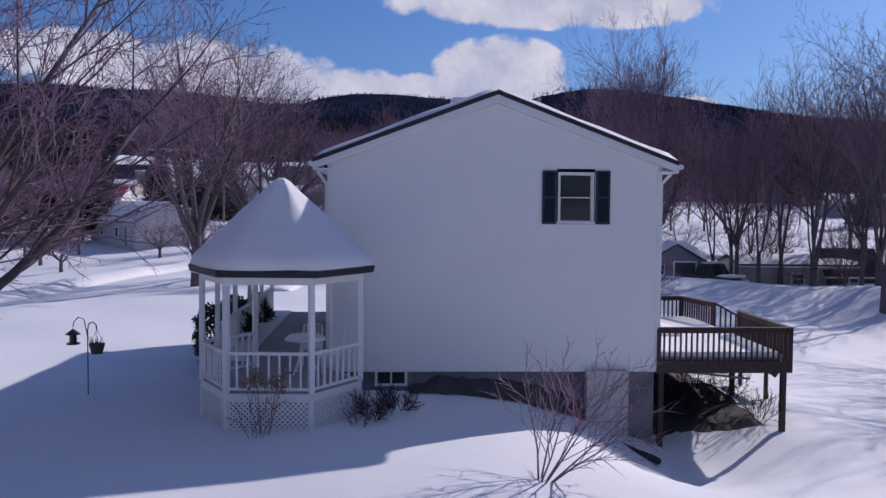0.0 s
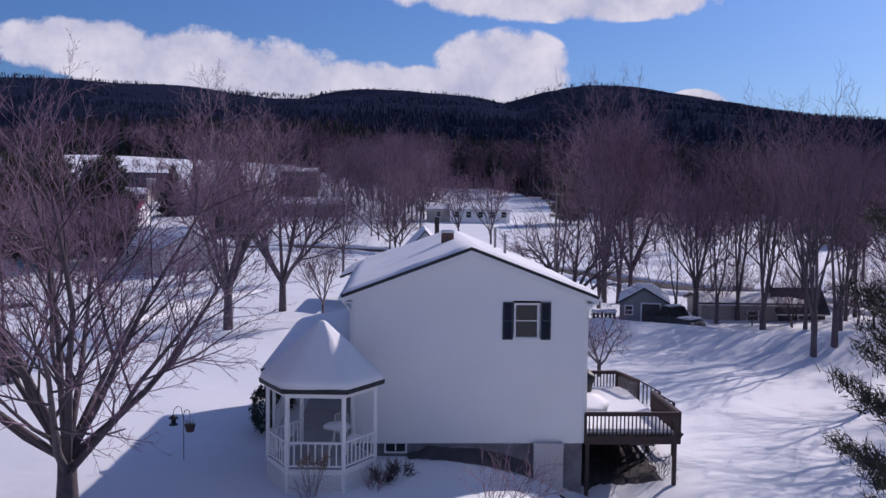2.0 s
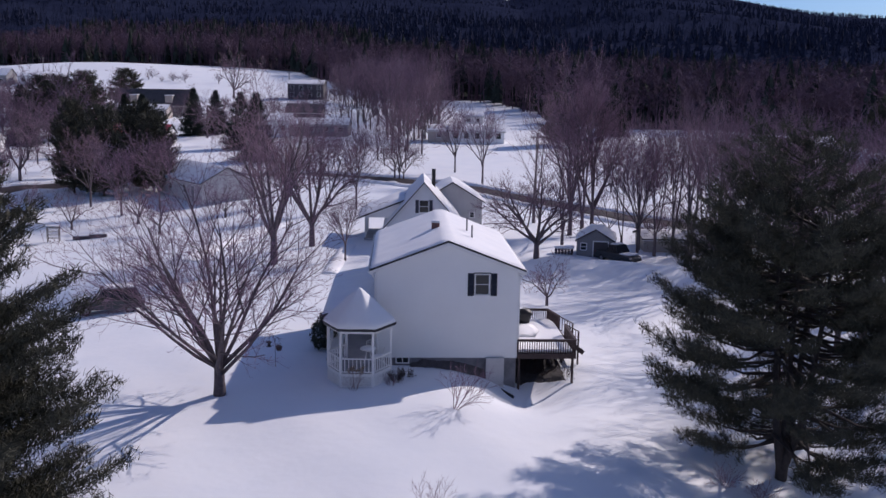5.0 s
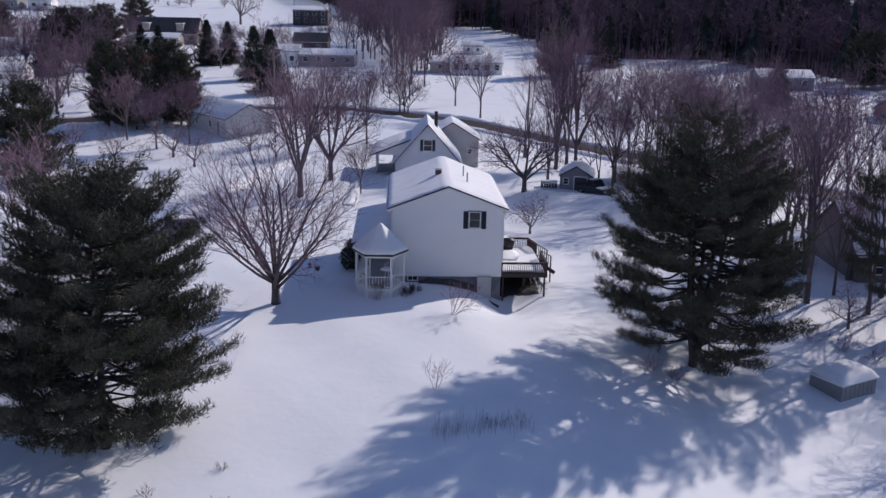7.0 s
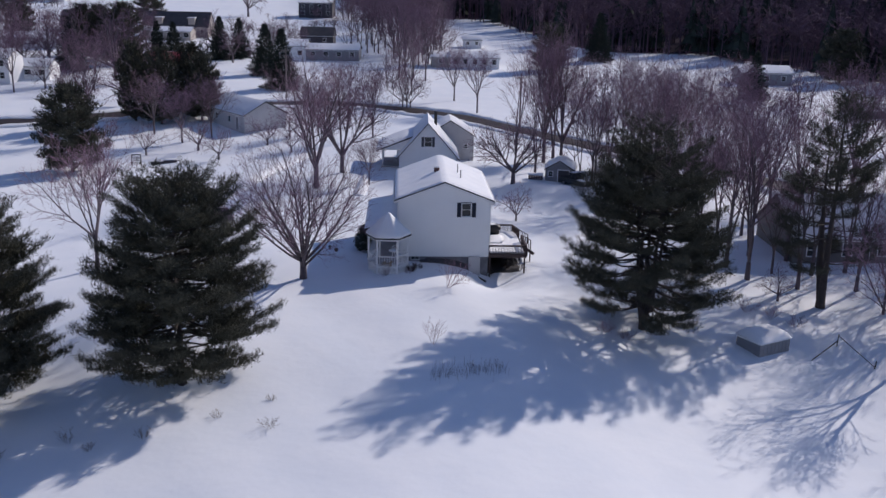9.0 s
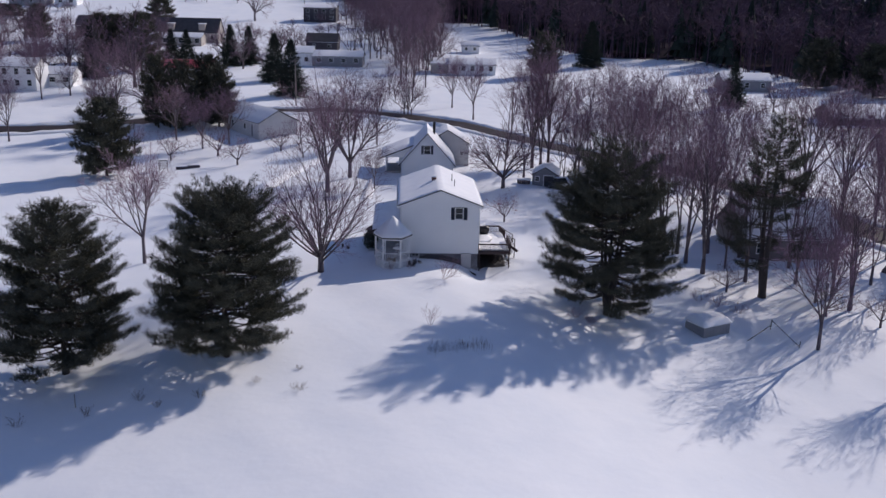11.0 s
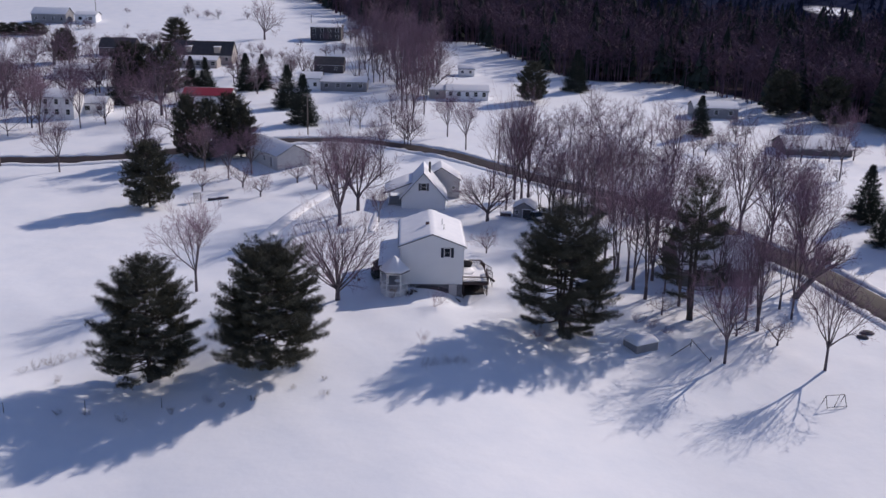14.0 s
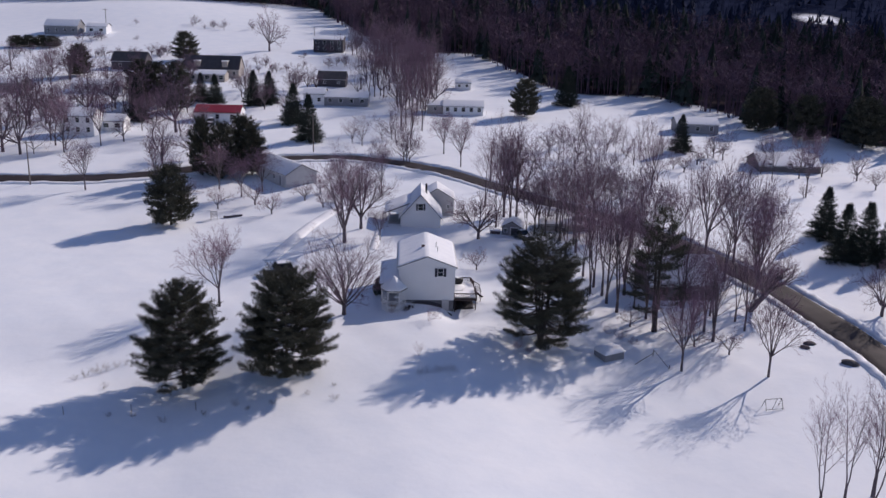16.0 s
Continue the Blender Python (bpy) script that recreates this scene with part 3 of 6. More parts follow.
        part("soffit", MB().box(min(s * HALF, x1), front + 0.05, z1 - 0.17, max(s * HALF, x1), rear - 0.05, z1 - 0.13), TRIM, h)
        part("gutter", MB().tube([(x1 + s * 0.05, front, z1 - 0.03), (x1 + s * 0.05, rear, z1 - 0.05)], [0.06, 0.06], 8), TRIM, h)
    part("downspout", MB().tube([(-HALF - 0.3, 0.1, EAVE - 0.25), (-HALF - 0.08, 0.08, EAVE - 0.55), (-HALF - 0.08, 0.08, 2.9)], [0.04] * 3, 6), TRIM, h)
    part("downspout", MB().tube([(HALF + 0.3, 0.1, EAVE - 0.25), (HALF + 0.07, 0.08, EAVE - 0.5), (HALF + 0.07, 0.08, 0.2)], [0.04] * 3, 6), TRIM, h)
    # chimney and vents
    ch = part("chimney", MB().box(-0.72, 4.6, 5.9, -0.28, 5.05, 6.58, 0.01), BRICK, h, "small brick chimney with a pale cap")
    part("cap", MB().box(-0.76, 4.56, 6.58, -0.24, 5.09, 6.64, 0.02), TRIM, ch)
    part("snow_cap", MB().box(-0.72, 4.6, 6.64, -0.28, 5.05, 6.70, 0.03), SNOW, ch)
    part("vent_pipe", MB().tube([(1.35, 5.6, 6.0), (1.35, 5.6, 6.75)], [0.05, 0.05], 8), METAL, h)
    part("vent_pipe", MB().tube([(1.5, 3.6, 5.9), (1.5, 3.6, 6.6)], [0.05, 0.05], 8), METAL, h)
    # side windows and the front door behind the porch
    left = Matrix.Translation((-HALF, 0, 0)) @ Matrix.Rotation(radians(-90), 4, "Z")
    for y in (2.2, 5.4, 9.0):
        sash_window(h, -y, 3.35, 0.8, 1.15, -0.03, left)
    for y in (2.4, 8.2):
        sash_window(h, -y, 0.95, 0.9, 1.25, -0.03, left)
    door = part("door", MB().box(-HALF - 0.05, 4.9, 0.0, -HALF - 0.005, 5.85, 2.05, 0.01), SHUTTER, h)
    part("door_knob", MB().tube([(-HALF - 0.1, 5.0, 1.0), (-HALF - 0.05, 5.0, 1.0)], [0.03, 0.03], 8), METAL, door)
    right = Matrix.Translation((HALF, 0, 0)) @ Matrix.Rotation(radians(90), 4, "Z")
    for y in (2.2, 6.0, 9.6):
        sash_window(h, y, 3.35, 0.8, 1.15, -0.03, right)
    slider = part("patio_door", MB().box(HALF + 0.005, 3.2, 0.2, HALF + 0.06, 3.3, 2.25).box(HALF + 0.005, 4.9, 0.2, HALF + 0.06, 5.0, 2.25).box(HALF + 0.005, 3.3, 2.15, HALF + 0.06, 4.9, 2.25).box(HALF + 0.005, 4.06, 0.2, HALF + 0.06, 4.14, 2.15), TRIM, h)
    part("pane", MB().box(HALF + 0.01, 3.3, 0.2, HALF + 0.03, 4.06, 2.15), GLASS, slider)
    part("pane", MB().box(HALF + 0.01, 4.14, 0.2, HALF + 0.03, 4.9, 2.15), GLASS, slider)
    return h


build_house()


def drain_pipe():
    t = thing("drain_pipe", pose(3.2, -1.35, zg(3.2, -1.35)), "black corrugated drain pipe lying on the snow", "pipe")
    part("pipe", MB().tube([(-0.35, 1.0, 0.16), (-0.1, 0.5, 0.12), (0.25, 0.0, 0.08), (0.32, -0.14, 0.06)], [0.075] * 4, 10), IRON, t)


drain_pipe()

# ---------------------------------------------------------------- gazebo, porch and deck
GAZ = (-4.40, -2.95)
SIDE = 1.58


def hexagon(r, z, turn=0.0):
    return [(r * math.cos(radians(60 * i + turn)), r * math.sin(radians(60 * i + turn)), z) for i in range(6)]


def build_gazebo():
    floor, top = 0.27, 2.30
    g = thing("gazebo", pose(*GAZ, 0, 0, 0, 0), "white six-sided wooden gazebo with a pointed snow-covered roof", "gazebo")
    base = zg(*GAZ) - 0.35
    part("floor", MB().loft([hexagon(SIDE - 0.02, floor - 0.1), hexagon(SIDE - 0.02, floor)]), DECKGREY, g, "worn grey floor boards")
    # Added dark block: stands in for the shade under the floor, behind the lattice.
    part("footing", MB().loft([hexagon(SIDE - 0.22, base), hexagon(SIDE - 0.22, floor - 0.11)]), STONE, g, "dark block standing in for the shade behind lattice")
    post = MB().box(-0.05, -0.05, floor, 0.05, 0.05, top, 0.008).mesh("post", TRIM)
    base_post = MB().box(-0.045, -0.045, base, 0.045, 0.045, floor - 0.1).mesh("base_post", TRIM)
    corners = [Vector(p) for p in hexagon(SIDE, 0)]
    baluster = MB().box(-0.018, -0.018, floor + 0.1, 0.018, 0.018, floor + 0.72).mesh("baluster", TRIM)
    for i, c in enumerate(corners):
        turn = Matrix.Rotation(radians(60 * i), 4, "Z")
        share("post", post, g, Matrix.Translation(c) @ turn)
        share("base_post", base_post, g, Matrix.Translation(c * 0.99) @ turn)
    for i in (5, 0, 2, 3, 4):
        a, b = corners[i], corners[(i + 1) % 6]
        d = (b - a).normalized()
        ang = math.atan2(d.y, d.x)
        m = Matrix.Translation((a + b) / 2) @ Matrix.Rotation(ang, 4, "Z")
        w = (b - a).length
        if i != 0 and i != 1:
            rail = part("railing", MB().box(-w / 2 + 0.05, -0.035, floor + 0.72, w / 2 - 0.05, 0.035, floor + 0.78, 0.008), TRIM, g)
            rail.matrix_basis = m
            part("bottom_rail", MB().box(-w / 2 + 0.05, -0.025, floor + 0.06, w / 2 - 0.05, 0.025, floor + 0.11), TRIM, rail)
            for q in range(7):
                share("baluster", baluster, rail, Matrix.Translation((-w / 2 + w * (q + 1) / 8, 0, 0)))
        # crossed laths under the floor
        lat = MB()
        z0, z1, gap, lw = base, floor - 0.12, 0.100, 0.040
        hgt = z1 - z0
        q = -hgt
        while q < w:
            for s, y in ((1, -0.006), (-1, 0.006)):
                x0, x1 = (q, q + hgt) if s > 0 else (q + hgt, q)
                za, zb = z0, z1
                lo, hi = min(x0, x1), max(x0, x1)
                if hi <= 0 or lo >= w:
                    continue
                k0, k1 = max(0.0, (0 - lo) / hgt), min(1.0, (w - lo) / hgt)
                if s > 0:
                    p, r = (lo + k0 * hgt, z0 + k0 * hgt), (lo + k1 * hgt, z0 + k1 * hgt)
                else:
                    p, r = (lo + k0 * hgt, z1 - k0 * hgt), (lo + k1 * hgt, z1 - k1 * hgt)
                if k1 - k0 > 0.02:
                    lat.beam((p[0] - w / 2, y, p[1]), (r[0] - w / 2, y, r[1]), 0.01, lw)
            q += gap
        tr = part("lattice", lat, TRIM, g, "white diagonal lattice skirt")
        tr.matrix_basis = m
        part("skirt_board", MB().box(-w / 2, -0.03, floor - 0.14, w / 2, 0.02, floor + 0.0), TRIM, g).matrix_basis = m
    # header, eave and roof
    part("header", MB().loft([hexagon(SIDE + 0.06, top), hexagon(SIDE + 0.06, top + 0.16), hexagon(SIDE - 0.06, top + 0.16), hexagon(SIDE - 0.06, top), hexagon(SIDE + 0.06, top)], False), TRIM, g)
    part("soffit", MB().loft([hexagon(1.80, top + 0.12), hexagon(1.80, top + 0.17)]), TRIM, g)
    eave = part("roof", MB().loft([hexagon(1.83, top + 0.145), hexagon(1.86, top + 0.26), hexagon(0.06, 4.12)]), FASCIA, g, "black shingle roof edge under snow")
    rings = []
    for k in range(16):
        t = k / 15
        r, z = 1.84 * (1 - t) + 0.09 * t, (top + 0.26) * (1 - t) + 4.10 * t
        swell = 0.10 * min(1, math.sqrt(t * 12)) + (0.05 * t)
        ring = []
        for i in range(24):
            a = radians(15 * i)
            near = ((15 * i) % 60) - 30
            rr = (r + swell * 0.4) * math.cos(radians(30)) / math.cos(radians(near))
            rr = rr * 0.97 + 0.03 * r
            wob = 0.03 * noise.noise(Vector((math.cos(a) * 2, math.sin(a) * 2, t * 4)))
            ring.append((rr * math.cos(a), rr * math.sin(a), z + swell + wob))
        rings.append(ring)
    rings.append([(0.05 * math.cos(radians(15 * i)), 0.05 * math.sin(radians(15 * i)), 4.30) for i in range(24)])
    part("roof_snow", MB().loft(rings), SNOW, eave, "smooth cone of snow", True)
    return g


build_gazebo()


def bistro_table():
    t = thing("garden_table", pose(-4.0, -2.4, 0.30), "white metal garden table dusted with snow", "table")
    ring = [[(0.42 * math.cos(radians(18 * i)), 0.42 * math.sin(radians(18 * i)), z) for i in range(20)] for z in (0.70, 0.74)]
    part("tabletop", MB().loft(ring), TRIM, t)
    part("snow", MB().loft([[(p[0] * 0.95, p[1] * 0.95, 0.742) for p in ring[0]], [(p[0] * 0.8, p[1] * 0.8, 0.80) for p in ring[0]]]), SNOW, t, "", True)
    for a in (45, 135, 225, 315):
        c, s = math.cos(radians(a)), math.sin(radians(a))
        part("leg", MB().tube([(0.1 * c, 0.1 * s, 0.7), (0.16 * c, 0.16 * s, 0.35), (0.3 * c, 0.3 * s, 0.0)], [0.018] * 3, 6), TRIM, t)


def garden_chair(x, y, turn):
    c = thing("garden_chair", pose(x, y, 0.30, 0, 0, turn), "white metal garden chair holding a little snow", "chair", "garden chairs in the gazebo")
    part("seat", MB().box(-0.22, -0.22, 0.42, 0.22, 0.22, 0.45, 0.01), TRIM, c)
    part("snow", MB().box(-0.2, -0.2, 0.45, 0.2, 0.2, 0.53, 0.04), SNOW, c)
    back = MB()
    for i in range(7):
        back.beam((-0.2 + i * 0.066, 0.22, 0.45), (-0.18 + i * 0.06, 0.30, 0.90 - 0.02 * abs(i - 3)), 0.014)
    back.tube([(-0.21, 0.22, 0.45), (-0.2, 0.3, 0.86), (0, 0.31, 0.93), (0.2, 0.3, 0.86), (0.21, 0.22, 0.45)], [0.016] * 5, 6)
    part("backrest", back, TRIM, c)
    for sx in (-1, 1):
        for sy in (-1, 1):
            part("leg", MB().tube([(sx * 0.19, sy * 0.19, 0.42), (sx * 0.21, sy * 0.22, 0)], [0.014] * 2, 6), TRIM, c)


bistro_table()
garden_chair(-3.95, -1.75, 5)
garden_chair(-3.45, -2.75, -95)


def build_porch():
    x0, x1, y0, y1, floor, top = -2.55, -0.02, -0.2, 9.2, 0.24, 2.35
    p = thing("porch", HOUSE_M @ Matrix.Translation((-HALF, 0, 0)), "long white porch with snow-covered shed roof and railings", "porch")
    part("floor", MB().box(x0, y0 - 0.9, floor - 0.12, x1, y1, floor), DECKGREY, p, "worn grey floor boards")
    part("floor_snow", MB().box(x0 + 0.05, y0, floor, x0 + 0.7, y1 - 0.1, floor + 0.05, 0.04), SNOW, p, "thin drifted snow")
    part("skirt", MB().box(x0 + 0.02, y0, -1.5, x0 + 0.06, y1, floor - 0.12).box(x0 + 0.06, y1 - 0.06, -1.5, x1, y1 - 0.02, floor - 0.12), TRIM, p)
    post = MB().box(-0.05, -0.05, floor, 0.05, 0.05, top, 0.008).mesh("post", TRIM)
    bal = MB().box(-0.018, -0.018, floor + 0.1, 0.018, 0.018, floor + 0.78).mesh("baluster", TRIM)
    ys = [y0 + (y1 - 0.1 - y0) * i / 4 for i in range(5)]
    for y in ys:
        share("post", post, p, Matrix.Translation((x0 + 0.08, y, 0)))
    for a, b in zip(ys[:-1], ys[1:]):
        rail = part("railing", MB().box(x0 + 0.05, a + 0.05, floor + 0.78, x0 + 0.12, b - 0.05, floor + 0.84, 0.008), TRIM, p)
        part("bottom_rail", MB().box(x0 + 0.06, a + 0.05, floor + 0.06, x0 + 0.11, b - 0.05, floor + 0.11), TRIM, rail)
        n = int((b - a) / 0.16)
        for i in range(1, n):
            share("baluster", bal, rail, Matrix.Translation((x0 + 0.085, a + (b - a) * i / n, 0)))
    part("beam", MB().box(x0 + 0.03, y0 - 0.2, top, x0 + 0.14, y1, top + 0.18), TRIM, p)
    part("ceiling", MB().box(x0 + 0.14, y0 - 0.6, top + 0.12, x1, y1, top + 0.15), TRIM, p)
    roof = part("roof", MB().loft([[(x0 - 0.2, y0 - 1.0, top + 0.16), (x1, y0 - 1.0, top + 0.75), (x1, y0 - 1.0, top + 0.83), (x0 - 0.2, y0 - 1.0, top + 0.25)],
                                   [(x0 - 0.2, y1 + 0.2, top + 0.16), (x1, y1 + 0.2, top + 0.75), (x1, y1 + 0.2, top + 0.83), (x0 - 0.2, y1 + 0.2, top + 0.25)]]), FASCIA, p)
    part("roof_snow", snow_slab(MB(), [(x0 - 0.2, y0 - 1.0, top + 0.25), (x1, y0 - 1.0, top + 0.83), (x1, y1 + 0.2, top + 0.83), (x0 - 0.2, y1 + 0.2, top + 0.25)], 0.18, 9, 10, 24, 0.2), SNOW, roof, "thick smooth snow", True)
    return p


build_porch()


def build_deck():
    d = thing("deck", HOUSE_M @ Matrix.Translation((HALF, 0, 0)), "dark red-brown timber deck covered with deep snow", "deck")
    w, l, floor, rail = 3.15, 7.1, 0.20, 0.76
    part("floor", MB().box(0.02, 0, floor - 0.05, w, l, floor), STAIN, d)
    part("floor_snow", MB().box(0.03, 0.1, floor, w - 0.1, l - 0.1, floor + 0.20, 0.09), SNOW, d, "deep snow on the boards")
    part("snow_drift", MB().loft([[(x, y, floor + 0.19) for x, y in ((0.1, 2.6), (1.4, 2.6), (1.9, 4.2), (1.7, 5.6), (0.1, 5.7))], [(x, y, floor + 0.29) for x, y in ((0.2, 3.1), (1.0, 3.1), (1.4, 4.3), (1.2, 5.2), (0.2, 5.3))]]), SNOW, d, "", True)
    part("rim_joist", MB().box(0.02, -0.05, floor - 0.26, w + 0.05, 0.0, floor + 0.01), STAIN, d)
    part("rim_joist", MB().box(w, 0.0, floor - 0.26, w + 0.05, l, floor + 0.01), STAIN, d)
    part("rim_joist", MB().box(0.02, l, floor - 0.26, w + 0.05, l + 0.05, floor + 0.01), STAIN, d)
    for y in np.arange(0.6, l, 0.6):
        part("joist", MB().box(0.02, y - 0.02, floor - 0.24, w, y + 0.02, floor - 0.05), STAIN, d)
    for x, y in ((w - 0.1, 0.08), (w - 0.1, 3.4), (w - 0.1, 6.9), (0.15, 0.08)):
        wx = HOUSE_M @ Vector((HALF + x, y, 0))
        part("post", MB().box(x - 0.06, y - 0.06, zg(wx.x, wx.y) - 0.3, x + 0.06, y + 0.06, floor - 0.05), STAIN, d)
    part("brace", MB().beam((0.8, 0.5, -0.12), (2.7, 1.3, -0.45), 0.09, 0.05), WOOD, d, "pale plank hung under the deck")

    bal = MB().box(-0.02, -0.02, floor + 0.0, 0.02, 0.02, floor + rail).mesh("baluster", STAIN)
    newel = MB().box(-0.045, -0.045, floor - 0.26, 0.045, 0.045, floor + rail + 0.02, 0.008).mesh("newel", STAIN)

    def run(a, b):
        a, b = Vector(a), Vector(b)
        r = part("railing", MB().beam((*a, floor + rail + 0.02), (*b, floor + rail + 0.02), 0.13, 0.045), STAIN, d)
        part("sub_rail", MB().beam((*a, floor + rail - 0.05), (*b, floor + rail - 0.05), 0.035, 0.09), STAIN, r)
        n = max(2, int((b - a).length / 0.125))
        for i in range(1, n):
            q = a.lerp(b, i / n)
            share("baluster", bal, r, Matrix.Translation((q.x, q.y, 0)) @ Matrix.Rotation(math.atan2((b - a).y, (b - a).x), 4, "Z"))
        for q in (a, b):
            share("newel", newel, r, Matrix.Translation((q.x, q.y, 0)))

    run((0.06, -0.02), (w, -0.02))
    run((w + 0.02, 0.0), (w + 0.02, 3.3))
    run((w + 0.02, 5.3), (w - 0.4, l))
    run((w - 0.4, l + 0.02), (0.06, l + 0.02))
    # stairs down to the lawn with a handrail on either side
    for i in range(4):
        x = w + 0.05 + 0.27 * i
        part("tread", MB().box(x, 3.45, floor - 0.19 * (i + 1) - 0.04, x + 0.28, 5.2, floor - 0.19 * (i + 1), 0.006), STAIN, d)
        part("tread_snow", MB().box(x + 0.01, 3.5, floor - 0.19 * (i + 1), x + 0.27, 5.15, floor - 0.19 * (i + 1) + 0.11, 0.05), SNOW, d)
    for y in (3.38, 5.26):
        part("stringer", MB().beam((w + 0.05, y, floor - 0.14), (w + 1.15, y, floor - 0.92), 0.04, 0.26), STAIN, d)
        hr = part("handrail", MB().beam((w + 0.03, y, floor + rail + 0.02), (w + 0.85, y, floor + rail - 0.42), 0.10, 0.05), STAIN, d)
        part("newel", MB().box(w + 0.78, y - 0.045, floor - 1.6, w + 0.87, y + 0.045, floor + rail - 0.4), STAIN, hr)
        for i in range(1, 5):
            x = w + 0.05 + 0.15 * i
            z = floor + rail - (x - w) * 0.50
            part("baluster", MB().box(x - 0.02, y - 0.02, z - rail, x + 0.02, y + 0.02, z), STAIN, hr)
    return d


build_deck()


def barbecue():
    m = HOUSE_M @ Matrix.Translation((HALF + 0.85, 6.15, 0.36)) @ Matrix.Diagonal((1.3, 1.3, 0.95, 1))
    g = thing("barbecue", m, "black covered barbecue grill standing in deck snow", "barbecue")
    rings = []
    for z, rx, ry in ((0.0, 0.50, 0.32), (0.35, 0.54, 0.36), (0.62, 0.62, 0.38), (0.70, 0.62, 0.38), (0.86, 0.48, 0.34), (0.95, 0.34, 0.22), (0.97, 0.1, 0.06)):
        rings.append([(rx * math.copysign(abs(math.cos(a)) ** 0.6, math.cos(a)), ry * math.copysign(abs(math.sin(a)) ** 0.6, math.sin(a)), z + 0.02 * math.sin(5 * a)) for a in (radians(18 * i) for i in range(20))])
    part("cover", MB().loft(rings), BLACK, g, "creased black vinyl cover", True)
    part("snow", MB().loft([[(0.3 * math.cos(radians(30 * i)), 0.2 * math.sin(radians(30 * i)), 0.955) for i in range(12)], [(0.15 * math.cos(radians(30 * i)), 0.1 * math.sin(radians(30 * i)), 0.99) for i in range(12)]]), SNOW, g)


barbecue()


# ---------------------------------------------------------------- trees
def tilt(d, angle, around):
    """d leaned by an angle, towards a side given by a turn about d."""
    s = d.cross(Vector((0.3, 0.2, 0.93)))
    s = s.normalized() if s.length > 1e-3 else Vector((1, 0, 0))
    s = Matrix.Rotation(around, 3, d) @ s
    return (Matrix.Rotation(angle, 3, s) @ d).normalized()


def limb(rng, mb, fine, start, way, length, r0, level, spec):
    """A limb and, along it, its branches, down to the twigs."""
    levels, kids, spread, lift, wander, *least = spec
    thin = level == 1 and r0 < 0.05
    segs = 5 if level == 0 else ((3 if thin else 4) if level == 1 else (2 if level < levels else 1))
    pts, d = [Vector(start)], Vector(way)
    for i in range(segs):
        d = (d + Vector(rng.normal(0, wander, 3)) + Vector((0, 0, lift * (0.6 if level else 0.15)))).normalized()
        pts.append(pts[-1] + d * (length / segs))
    tip = 0.32 if level < levels else 0.25
    radii = [r0 * (1 - (1 - tip) * i / segs) for i in range(segs + 1)]
    if level >= levels:
        fine.spike(pts[0], pts[-1], r0 * 1.2)
        return
    (mb if level < 2 else fine).tube(pts, radii, (5 if r0 < 0.09 else 7) if level == 0 else (5 if level == 1 and not thin else 3))
    n = kids[min(level, len(kids) - 1)]
    turn = rng.uniform(0, 6.28)
    for i in range(n):
        t = (0.30 if level == 0 else 0.22) + (0.98 - 0.25) * (i + rng.uniform(0.2, 0.8)) / n
        t = min(t, 0.99)
        q = t * segs
        k = min(int(q), segs - 1)
        p = pts[k].lerp(pts[k + 1], q - k)
        turn += 2.4 + rng.normal(0, 0.4)
        a = radians(spread * rng.uniform(0.7, 1.25))
        w = tilt((pts[k + 1] - pts[k]).normalized(), a, turn)
        r1 = max(radii[k] * rng.uniform(0.45, 0.6), least[0] if least else 0.007)
        limb(rng, mb, fine, p, w, length * rng.uniform(0.42, 0.62) * (1.15 - 0.45 * t), r1, level + 1, spec)


def bare_tree(seed, h, r, stems, fork, spec, fan=28, label="", name="bare_tree", group="", lean=(0, 0), slim=1.0):
    """A leafless tree that forks into several stems."""
    rng = np.random.default_rng(seed)
    wood, twigs = MB(), MB()
    foot = Vector((0, 0, -0.4))
    head = Vector((lean[0] * fork, lean[1] * fork, fork))
    wood.tube([foot, Vector((0, 0, 0.05)), head * 0.5 + Vector((0, 0, 0.1)), head], [r * 1.45, r * 1.2, r, r * 0.95], 9)
    for i in range(stems):
        a = 6.28 * i / stems + rng.uniform(-0.4, 0.4)
        t = radians(fan * (0.35 + 0.75 * rng.random())) if i else radians(4)
        w = Vector((math.sin(t) * math.cos(a) + lean[0] * 0.6, math.sin(t) * math.sin(a) + lean[1] * 0.6, math.cos(t))).normalized()
        limb(rng, wood, twigs, head * rng.uniform(0.7, 1.0), w, (h - fork) * rng.uniform(0.72, 0.98) * (0.85 if t > 0.4 else 1), r * slim * rng.uniform(0.5, 0.68), 0, spec)
    t = thing(name, Matrix(), label, "tree", group)
    part("trunk", wood, BARK, t, "", True)
    part("crown", twigs, TWIG, t)
    return t


